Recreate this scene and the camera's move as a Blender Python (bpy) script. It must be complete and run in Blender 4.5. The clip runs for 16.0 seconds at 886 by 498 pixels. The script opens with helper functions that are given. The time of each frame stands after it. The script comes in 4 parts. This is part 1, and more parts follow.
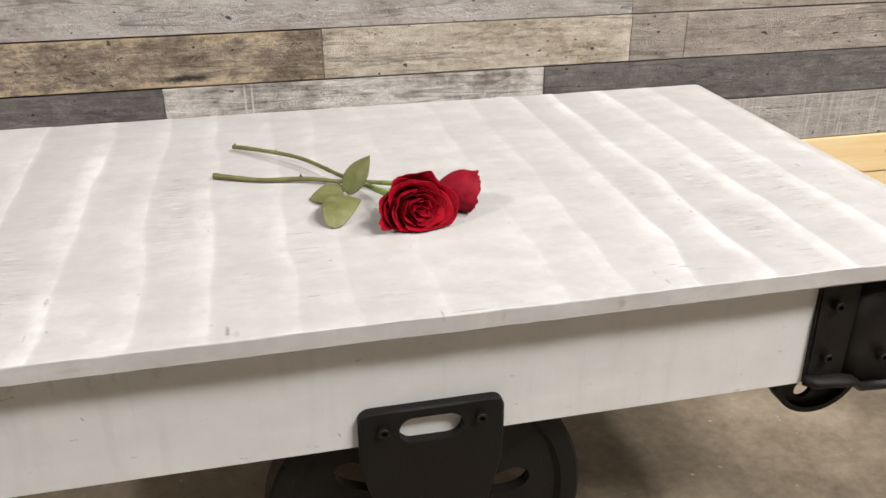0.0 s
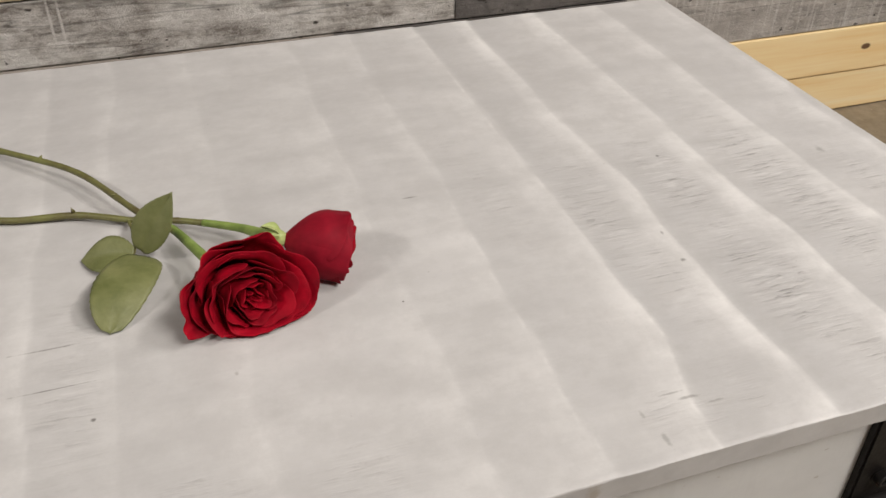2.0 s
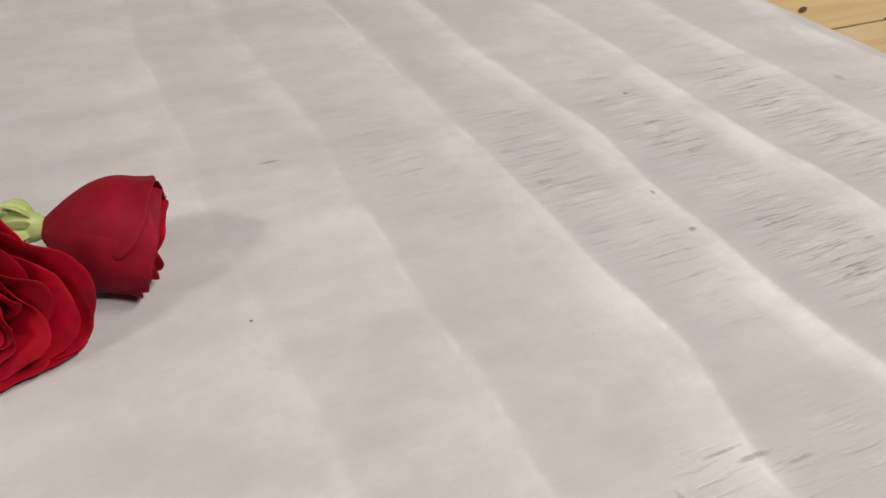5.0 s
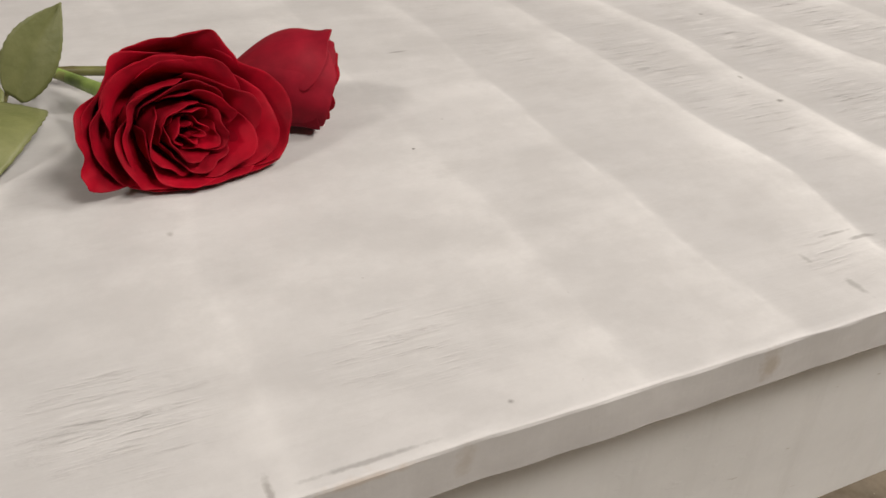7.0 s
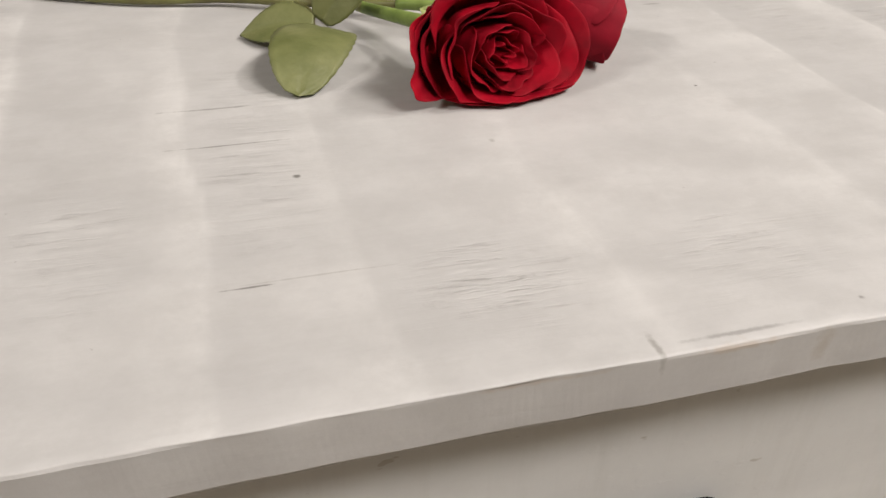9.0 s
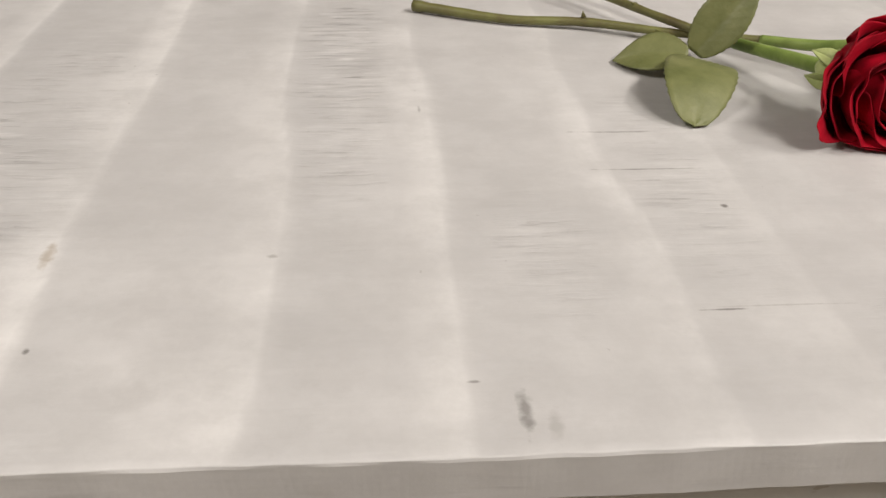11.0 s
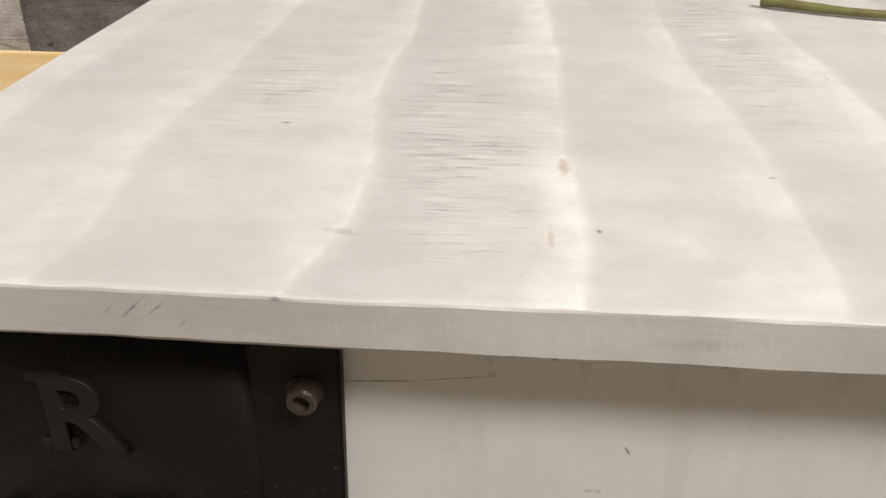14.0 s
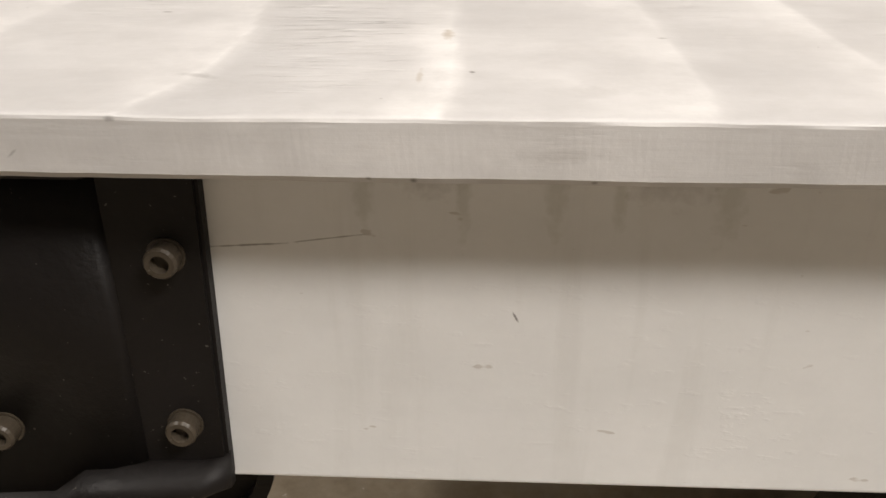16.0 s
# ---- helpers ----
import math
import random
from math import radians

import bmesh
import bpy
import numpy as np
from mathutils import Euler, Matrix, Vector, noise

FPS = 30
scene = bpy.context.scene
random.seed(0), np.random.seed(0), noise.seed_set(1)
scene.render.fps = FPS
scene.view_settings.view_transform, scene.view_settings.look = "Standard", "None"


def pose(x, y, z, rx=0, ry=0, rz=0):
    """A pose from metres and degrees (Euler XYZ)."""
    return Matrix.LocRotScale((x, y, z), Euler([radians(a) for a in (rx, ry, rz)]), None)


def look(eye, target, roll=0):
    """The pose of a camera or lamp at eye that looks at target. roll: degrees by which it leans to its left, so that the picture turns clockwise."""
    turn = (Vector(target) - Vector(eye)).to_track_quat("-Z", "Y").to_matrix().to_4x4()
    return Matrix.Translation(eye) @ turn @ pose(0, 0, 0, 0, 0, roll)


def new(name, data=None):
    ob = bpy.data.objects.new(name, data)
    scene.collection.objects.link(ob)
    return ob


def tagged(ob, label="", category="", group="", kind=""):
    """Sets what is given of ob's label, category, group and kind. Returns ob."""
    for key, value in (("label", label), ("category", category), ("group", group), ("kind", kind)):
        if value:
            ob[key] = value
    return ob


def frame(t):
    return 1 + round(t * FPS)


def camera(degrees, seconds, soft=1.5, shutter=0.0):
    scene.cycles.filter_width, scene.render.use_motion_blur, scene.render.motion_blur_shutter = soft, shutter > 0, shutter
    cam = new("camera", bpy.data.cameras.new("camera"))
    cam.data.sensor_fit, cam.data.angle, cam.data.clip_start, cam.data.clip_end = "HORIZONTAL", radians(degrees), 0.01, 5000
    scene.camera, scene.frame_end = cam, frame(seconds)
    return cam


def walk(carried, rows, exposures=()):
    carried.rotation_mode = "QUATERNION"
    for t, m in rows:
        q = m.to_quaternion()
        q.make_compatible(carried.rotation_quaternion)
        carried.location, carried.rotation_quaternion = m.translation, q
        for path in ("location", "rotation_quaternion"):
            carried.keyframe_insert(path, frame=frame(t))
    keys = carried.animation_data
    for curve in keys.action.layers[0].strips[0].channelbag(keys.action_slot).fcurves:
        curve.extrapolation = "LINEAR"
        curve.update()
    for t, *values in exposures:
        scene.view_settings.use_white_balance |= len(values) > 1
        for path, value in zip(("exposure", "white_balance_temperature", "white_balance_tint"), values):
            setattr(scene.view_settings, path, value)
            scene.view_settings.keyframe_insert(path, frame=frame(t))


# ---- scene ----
cam = camera(55.2, 16.0)

PATH = [
    (0, (-0.318, -0.643, 0.85), (0.078, 1.109, -0.03), -0.1),
    (0.5, (-0.262, -0.545, 0.85), (0.169, 1.157, -0.108), 0.2),
    (1, (-0.214, -0.444, 0.845), (0.232, 1.217, -0.176), 0.9),
    (1.5, (-0.189, -0.363, 0.833), (0.277, 1.245, -0.261), 0.8),
    (2, (-0.177, -0.258, 0.837), (0.345, 1.272, -0.34), 0.6),
    (2.5, (-0.158, -0.188, 0.843), (0.439, 1.274, -0.384), 1.5),
    (3, (-0.129, -0.135, 0.827), (0.487, 1.274, -0.451), 1.7),
    (3.2, (-0.116, -0.108, 0.826), (0.503, 1.263, -0.492), 2.5),
    (5.3, (-0.101, -0.094, 0.673), (0.636, 1.399, -0.435), 1.3),
    (5.5, (-0.111, -0.104, 0.671), (0.647, 1.393, -0.416), 1.5),
    (6, (-0.149, -0.129, 0.66), (0.629, 1.373, -0.407), 1.4),
    (6.5, (-0.176, -0.143, 0.645), (0.58, 1.365, -0.429), 1.4),
    (7, (-0.199, -0.156, 0.639), (0.524, 1.364, -0.441), 1.9),
    (7.5, (-0.224, -0.158, 0.631), (0.464, 1.376, -0.453), 2.3),
    (8, (-0.245, -0.162, 0.624), (0.387, 1.395, -0.461), 2.2),
    (8.5, (-0.267, -0.163, 0.623), (0.306, 1.414, -0.466), 2.1),
    (9, (-0.29, -0.164, 0.619), (0.2, 1.438, -0.473), 1.7),
    (9.5, (-0.317, -0.164, 0.622), (0.091, 1.46, -0.471), 1.6),
    (10, (-0.343, -0.164, 0.624), (-0.02, 1.481, -0.467), 1.7),
    (12.3, (-0.486, -0.176, 0.65), (-0.513, 1.503, -0.437), 0.6),
    (12.5, (-0.497, -0.18, 0.646), (-0.54, 1.504, -0.433), 0.4),
    (13, (-0.522, -0.19, 0.63), (-0.606, 1.512, -0.418), 0.2),
    (13.5, (-0.544, -0.202, 0.614), (-0.655, 1.519, -0.399), 0.2),
    (14, (-0.55, -0.215, 0.599), (-0.686, 1.526, -0.377), 0.3),
    (14.5, (-0.553, -0.225, 0.579), (-0.712, 1.532, -0.363), 0.4),
    (15, (-0.545, -0.228, 0.565), (-0.692, 1.551, -0.338), 0.6),
    (15.5, (-0.529, -0.228, 0.546), (-0.649, 1.557, -0.348), 0.1),
    (16, (-0.514, -0.228, 0.534), (-0.589, 1.558, -0.364), 0.0),
]
EXPOSURES = [(0, 0.20, 6250, 10), (1, -0.20, 6300, 10), (1.5, -0.30, 6350, 10), (3, -0.53, 6500, 10), (5.5, -0.43, 6500, 10), (7, -0.28, 6500, 10), (10, -0.18, 6450, 10), (12.5, -0.26, 6600, 10), (13, 0.0, 6580, 10), (13.5, 0.08, 6550, 10), (14.5, 0.29, 6500, 10), (15.3, 0.48, 6450, 10), (16, 0.27, 6500, 10)]
walk(cam, [(t, look(eye, target, roll)) for t, eye, target, roll in PATH], EXPOSURES)

# ---- light ----
world = bpy.data.worlds.new("room_air")
scene.world = world
world.use_nodes = True
world.node_tree.nodes["Background"].inputs[0].default_value = (0.9, 0.93, 1.0, 1)
world.node_tree.nodes["Background"].inputs[1].default_value = 0.012


def ceiling_lamp(name, eye, target, sx, sy, watts, colour):
    data = bpy.data.lights.new(name, "AREA")
    data.shape, data.size, data.size_y, data.energy, data.color = "RECTANGLE", sx, sy, watts, colour
    ob = new(name, data)
    ob.matrix_world = look(eye, target)
    return ob


WARM = (1.0, 0.932, 0.868)
ceiling_lamp("ceiling_tube_lamp", (-3.0, -0.7, 3.25), (-0.2, 0.2, 0.46), 1.0, 0.3, 64, WARM)
ceiling_lamp("ceiling_tube_lamp", (2.4, -0.2, 3.25), (0.0, 0.3, 0.46), 1.2, 0.3, 76, WARM)
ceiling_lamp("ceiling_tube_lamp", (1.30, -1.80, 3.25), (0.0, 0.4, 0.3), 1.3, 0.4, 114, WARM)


# ---- materials ----
def material(name, rough=0.6, metal=0.0):
    m = bpy.data.materials.new(name)
    m.use_nodes = True
    b = m.node_tree.nodes["Principled BSDF"]
    b.inputs["Roughness"].default_value, b.inputs["Metallic"].default_value = rough, metal
    return m, m.node_tree, b


def node(nt, kind, values=(), operation="", attribute_name="", use_clamp=False):
    n = nt.nodes.new(kind)
    if operation:
        n.operation = operation
    if attribute_name:
        n.attribute_name = attribute_name
    if use_clamp:
        n.use_clamp = True
    for key, value in dict(values).items():
        if isinstance(value, bpy.types.NodeSocket):
            nt.links.new(value, n.inputs[key])
        else:
            n.inputs[key].default_value = value
    return n


def coords(nt, scale=(1, 1, 1), shift=None, source="Object"):
    tc = node(nt, "ShaderNodeTexCoord")
    out = tc.outputs[source]
    if shift is not None:
        out = node(nt, "ShaderNodeVectorMath", {0: out, 1: shift}, operation="ADD").outputs[0]
    return node(nt, "ShaderNodeMapping", {"Vector": out, "Scale": scale}).outputs[0]


def noise_of(nt, vec, scale, detail=4.0, rough=0.55):
    return node(nt, "ShaderNodeTexNoise", {"Vector": vec, "Scale": scale, "Detail": detail, "Roughness": rough}).outputs["Fac"]


def ramp(nt, fac, stops):
    r = node(nt, "ShaderNodeValToRGB", {"Fac": fac})
    while len(r.color_ramp.elements) < len(stops):
        r.color_ramp.elements.new(0.5)
    for e, (p, c) in zip(r.color_ramp.elements, stops):
        e.position = p
        e.color = (*c, 1) if isinstance(c, tuple) else (c, c, c, 1)
    return r.outputs["Color"]


def mix(nt, fac, a, b, blend="MIX"):
    n = nt.nodes.new("ShaderNodeMix")
    n.data_type, n.blend_type = "RGBA", blend
    for i, value in ((0, fac), (6, a), (7, b)):
        if isinstance(value, bpy.types.NodeSocket):
            nt.links.new(value, n.inputs[i])
        elif i:
            n.inputs[i].default_value = (*value, 1)
        else:
            n.inputs[i].default_value = value
    return n.outputs[2]


def calc(nt, op, a, b=0.0, clamp=False):
    return node(nt, "ShaderNodeMath", {0: a, 1: b}, operation=op, use_clamp=clamp).outputs[0]


def bump(nt, bsdf, height, strength, distance):
    b = node(nt, "ShaderNodeBump", {"Height": height, "Strength": strength, "Distance": distance})
    nt.links.new(b.outputs[0], bsdf.inputs["Normal"])


def mark(nt, vec, centre, radii, soft=0.5, ragged=None, tilt=0.0):
    """An oval stain at a place of the piece, 1 inside and 0 outside."""
    d = node(nt, "ShaderNodeVectorMath", {0: vec, 1: centre}, operation="SUBTRACT").outputs[0]
    if tilt:
        d = node(nt, "ShaderNodeVectorRotate", {"Vector": d, "Axis": (0, 1, 0), "Angle": radians(tilt)}).outputs[0]
    d = node(nt, "ShaderNodeVectorMath", {0: d, 1: radii}, operation="DIVIDE").outputs[0]
    d = node(nt, "ShaderNodeVectorMath", {0: d}, operation="LENGTH").outputs["Value"]
    if ragged is not None:
        d = calc(nt, "ADD", d, calc(nt, "MULTIPLY", calc(nt, "SUBTRACT", ragged, 0.5), 1.4))
    return node(nt, "ShaderNodeMapRange", {"Value": d, "From Min": 1.0, "From Max": soft, "To Min": 0.0, "To Max": 1.0}).outputs[0]


TOP = 0.46


def whitewash(name, worn):
    m, nt, b = material(name, 0.42)
    vec = coords(nt)
    fibre = noise_of(nt, coords(nt, (9, 240, 240)), 1.0, 5, 0.65)
    cloud = noise_of(nt, vec, 7.0, 8, 0.74)
    smear = noise_of(nt, coords(nt, (10, 28, 28)), 1.0, 5, 0.6)
    ragged = noise_of(nt, vec, 260, 3)
    tone = calc(nt, "ADD", calc(nt, "MULTIPLY", cloud, 0.6), calc(nt, "MULTIPLY", smear, 0.4))
    if worn:
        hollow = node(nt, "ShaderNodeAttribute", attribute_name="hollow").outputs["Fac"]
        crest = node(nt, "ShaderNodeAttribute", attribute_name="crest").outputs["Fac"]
        patch = noise_of(nt, coords(nt, (11, 8, 8)), 1.0, 4, 0.6)
        saw = noise_of(nt, coords(nt, (32, 235, 235)), 1.0, 4, 0.6)
        blot = noise_of(nt, coords(nt, (24, 40, 40)), 1.0, 8, 0.78)
        colour = ramp(nt, tone, [(0.34, (0.465, 0.457, 0.451)), (0.66, (0.63, 0.619, 0.608))])
        # wear and shading both put into the colour: grey hollows, white crests
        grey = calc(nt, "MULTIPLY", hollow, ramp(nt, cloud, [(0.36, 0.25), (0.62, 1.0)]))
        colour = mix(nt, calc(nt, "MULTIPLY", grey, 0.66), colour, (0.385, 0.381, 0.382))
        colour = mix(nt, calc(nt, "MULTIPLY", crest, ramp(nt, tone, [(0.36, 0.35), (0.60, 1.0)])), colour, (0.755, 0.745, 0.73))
        mottle = noise_of(nt, vec, 24.0, 6, 0.7)
        colour = mix(nt, calc(nt, "MULTIPLY", ramp(nt, mottle, [(0.44, 0.0), (0.62, 1.0)]), 0.40), colour, (0.44, 0.43, 0.42))
        broad = noise_of(nt, vec, 4.5, 3, 0.5)
        colour = mix(nt, calc(nt, "MULTIPLY", ramp(nt, broad, [(0.50, 0.0), (0.68, 1.0)]), 0.22), colour, (0.42, 0.41, 0.405))
        # where the saw's cross marks were left under the paint
        sawn = 0.05
        for x, y, rx, ry, amount in SAWN:
            sawn = calc(nt, "MAXIMUM", sawn, calc(nt, "MULTIPLY", mark(nt, vec, (x, y, TOP), (rx, ry, 0.012), 0.25, cloud), amount))
        where = calc(nt, "MULTIPLY", sawn, ramp(nt, patch, [(0.38, 0.15), (0.56, 1.0)]))
        faint = calc(nt, "MULTIPLY", ramp(nt, saw, [(0.50, 0.0), (0.60, 1.0)]), where)
        bold = calc(nt, "MULTIPLY", ramp(nt, saw, [(0.585, 0.0), (0.64, 1.0)]), where)
        broken = ramp(nt, noise_of(nt, coords(nt, (70, 70, 70)), 1.0, 4, 0.65), [(0.46, 0.0), (0.56, 1.0)])
        hair = calc(nt, "MULTIPLY", ramp(nt, noise_of(nt, coords(nt, (18, 520, 520)), 1.0, 2, 0.5), [(0.60, 0.0), (0.66, 1.0)]), where)
        colour = mix(nt, calc(nt, "MULTIPLY", hair, 0.20), colour, (0.24, 0.23, 0.22))
        bold = calc(nt, "MULTIPLY", bold, broken)
        clear = calc(nt, "SUBTRACT", 1.0, crest, True)
        faint, bold = calc(nt, "MULTIPLY", faint, clear), calc(nt, "MULTIPLY", bold, clear)
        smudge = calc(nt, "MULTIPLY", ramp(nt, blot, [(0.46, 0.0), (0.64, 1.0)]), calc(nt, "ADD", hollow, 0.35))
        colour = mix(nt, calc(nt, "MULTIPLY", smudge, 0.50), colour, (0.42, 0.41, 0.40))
        colour = mix(nt, calc(nt, "MULTIPLY", faint, 0.27), colour, (0.36, 0.35, 0.345))
        colour = mix(nt, calc(nt, "MULTIPLY", bold, 0.48), colour, (0.15, 0.14, 0.135))
        pale = calc(nt, "MULTIPLY", ramp(nt, saw, [(0.36, 1.0), (0.43, 0.0)]), where)
        colour = mix(nt, calc(nt, "MULTIPLY", pale, 0.35), colour, (0.80, 0.79, 0.775))
        for centre, radii, tint, amount, tilt in MARKS:
            f = calc(nt, "MULTIPLY", mark(nt, vec, centre, radii, 0.35, ragged, tilt), amount)
            colour = mix(nt, f, colour, tint)
        pits = ramp(nt, noise_of(nt, vec, 150, 2), [(0.765, 0.0), (0.785, 1.0)])
        colour = mix(nt, calc(nt, "MULTIPLY", pits, 0.45), colour, (0.28, 0.26, 0.25))
        height = calc(nt, "ADD", calc(nt, "MULTIPLY", fibre, 0.18), calc(nt, "MULTIPLY", calc(nt, "ADD", faint, bold), -0.55))
        height = calc(nt, "ADD", height, calc(nt, "MULTIPLY", cloud, 0.6))
        bump(nt, b, height, 0.6, 0.0013)
    else:
        colour = ramp(nt, tone, [(0.34, (0.70, 0.705, 0.70)), (0.66, (0.81, 0.815, 0.81))])
        streak = noise_of(nt, coords(nt, (70, 70, 7)), 1.0, 5, 0.6)
        colour = mix(nt, calc(nt, "MULTIPLY", ramp(nt, streak, [(0.54, 0.0), (0.7, 1.0)]), 0.10), colour, (0.42, 0.41, 0.37))
        chips = ramp(nt, noise_of(nt, coords(nt, (70, 70, 170)), 1.0, 2), [(0.72, 0.0), (0.75, 1.0)])
        colour = mix(nt, calc(nt, "MULTIPLY", chips, 0.5), colour, (0.42, 0.38, 0.33))
        for centre, radii, tint, amount, tilt in BEAM_MARKS:
            f = calc(nt, "MULTIPLY", mark(nt, vec, centre, radii, 0.35, ragged, tilt), amount)
            colour = mix(nt, f, colour, tint)
        flakes = noise_of(nt, coords(nt, (90, 200, 260)), 1.0, 3, 0.6)
        height = calc(nt, "ADD", calc(nt, "MULTIPLY", ramp(nt, flakes, [(0.6, 0.0), (0.75, 1.0)]), 0.3), calc(nt, "MULTIPLY", cloud, 0.7))
        bump(nt, b, height, 0.3, 0.0010)
    nt.links.new(colour, b.inputs["Base Color"])
    nt.links.new(ramp(nt, cloud, [(0.3, 0.44), (0.7, 0.62)]), b.inputs["Roughness"])
    b.inputs["Specular IOR Level"].default_value = 0.40
    return m


TAN, DARK, GREYISH, OCHRE, GREENISH = (0.34, 0.28, 0.21), (0.12, 0.11, 0.10), (0.30, 0.285, 0.27), (0.42, 0.30, 0.19), (0.34, 0.345, 0.26)
# stains, knots, checks and dents of the top: place, half sizes, colour, amount
MARKS = [
    ((0.0, -0.004, 0.4525), (0.0055, 0.007, 0.0085), TAN, 0.6, 0),
    ((-0.116, -0.004, 0.453), (0.0045, 0.007, 0.0085), TAN, 0.35, 0),
    ((-0.1725, 0.003, TOP), (0.0016, 0.009, 0.01), GREYISH, 0.8, 0),
    ((-0.362, 0.016, TOP), (0.0030, 0.011, 0.01), DARK, 0.6, 0),
    ((-0.354, 0.010, TOP), (0.0030, 0.008, 0.01), GREYISH, 0.4, 0),
    ((-0.376, 0.029, TOP), (0.0025, 0.0008, 0.01), DARK, 0.6, 0),
    ((-0.285, 0.062, TOP), (0.010, 0.0006, 0.01), DARK, 0.7, 0),
    ((-0.262, 0.0635, TOP), (0.03, 0.0006, 0.01), GREYISH, 0.45, 0),
    ((-0.283, 0.166, TOP), (0.028, 0.0007, 0.01), DARK, 0.6, 0),
    ((-0.288, 0.205, TOP), (0.024, 0.0011, 0.01), DARK, 0.55, 0),
    ((-0.26, 0.132, TOP), (0.0018, 0.0018, 0.01), DARK, 0.8, 0),
    ((-0.175, 0.145, TOP), (0.0016, 0.0028, 0.01), GREYISH, 0.6, 0),
    ((-0.056, 0.181, TOP), (0.0010, 0.0010, 0.01), DARK, 0.9, 0),
    ((-0.014, 0.308, TOP), (0.009, 0.0012, 0.01), DARK, 0.55, 0),
    ((0.05, 0.036, TOP), (0.0015, 0.004, 0.01), DARK, 0.3, 0),
    ((0.054, 0.014, TOP), (0.0022, 0.007, 0.01), DARK, 0.35, 0),
    ((0.085, 0.040, TOP), (0.010, 0.0014, 0.01), DARK, 0.45, 0),
    ((0.074, 0.046, TOP), (0.009, 0.0010, 0.01), DARK, 0.40, 0),
    ((0.098, 0.033, TOP), (0.007, 0.0012, 0.01), DARK, 0.40, 0),
    ((-0.145, 0.003, TOP), (0.022, 0.0012, 0.01), DARK, 0.40, 0),
    ((0.156, 0.164, TOP), (0.0024, 0.0026, 0.01), DARK, 0.6, 0),
    ((0.159, 0.200, TOP), (0.0015, 0.003, 0.01), DARK, 0.5, 0),
    ((0.217, 0.307, TOP), (0.0016, 0.002, 0.01), DARK, 0.6, 0),
    ((0.365, 0.274, TOP), (0.004, 0.006, 0.01), DARK, 0.4, 0),
    ((-0.096, 0.009, TOP), (0.0016, 0.0016, 0.01), DARK, 0.6, 0),
    ((-0.526, 0.105, TOP), (0.0028, 0.010, 0.01), TAN, 0.6, 0),
    ((-0.533, 0.043, TOP), (0.0013, 0.010, 0.01), TAN, 0.4, 0),
    ((-0.516, 0.050, TOP), (0.0013, 0.0018, 0.01), DARK, 0.75, 0),
    ((-0.650, 0.144, TOP), (0.0028, 0.0014, 0.01), DARK, 0.7, 0),
    ((-0.383, 0.233, TOP), (0.0010, 0.005, 0.01), DARK, 0.4, 0),
    ((-0.444, 0.101, TOP), (0.003, 0.0015, 0.01), GREYISH, 0.7, 0),
    ((-0.478, 0.028, TOP), (0.008, 0.008, 0.01), GREYISH, 0.16, 0),
    ((-0.42, 0.032, TOP), (0.012, 0.012, 0.01), GREYISH, 0.12, 0),
    ((-0.606, 0.042, TOP), (0.008, 0.003, 0.01), DARK, 0.3, 0),
    ((-0.672, -0.004, 0.4525), (0.0050, 0.007, 0.0006), DARK, 0.6, 48),
    ((-0.664, -0.004, 0.4535), (0.0065, 0.007, 0.0007), DARK, 0.6, 44),
    ((-0.656, -0.004, 0.4540), (0.0060, 0.007, 0.0006), DARK, 0.55, 42),
    ((-0.648, -0.004, 0.4490), (0.0030, 0.007, 0.0005), DARK, 0.4, 40),
    ((-0.487, -0.004, 0.4500), (0.018, 0.007, 0.0030), GREYISH, 0.25, 0),
    ((-0.545, -0.004, 0.4425), (0.0012, 0.007, 0.0010), DARK, 0.8, 0),
    ((-0.532, -0.004, 0.4420), (0.0015, 0.007, 0.0011), DARK, 0.8, 0),
    ((-0.48, -0.004, 0.4420), (0.0014, 0.007, 0.0010), DARK, 0.8, 0),
    ((-0.618, -0.004, 0.4595), (0.002, 0.007, 0.0012), DARK, 0.7, 0),
    ((-0.145, -0.004, 0.4590), (0.020, 0.007, 0.0016), OCHRE, 0.35, 0),
    ((-0.21, -0.004, 0.4590), (0.03, 0.007, 0.0012), OCHRE, 0.3, 0),
]
# sawn patches of the top: place, half sizes, how bold
SAWN = [
    (-0.565, 0.17, 0.045, 0.20, 1.0), (-0.665, 0.20, 0.038, 0.14, 0.7), (-0.420, 0.30, 0.034, 0.20, 0.95), (-0.340, 0.10, 0.022, 0.07, 0.5),
    (-0.275, 0.18, 0.032, 0.10, 0.5), (-0.200, 0.055, 0.034, 0.035, 0.7), (-0.105, 0.05, 0.05, 0.034, 0.6), (0.050, 0.30, 0.03, 0.12, 0.4),
    (0.075, 0.03, 0.034, 0.028, 0.7), (0.130, 0.22, 0.034, 0.24, 0.7), (0.210, 0.20, 0.040, 0.24, 0.9), (0.300, 0.25, 0.042, 0.24, 0.85), (0.385, 0.28, 0.036, 0.17, 0.8),
]
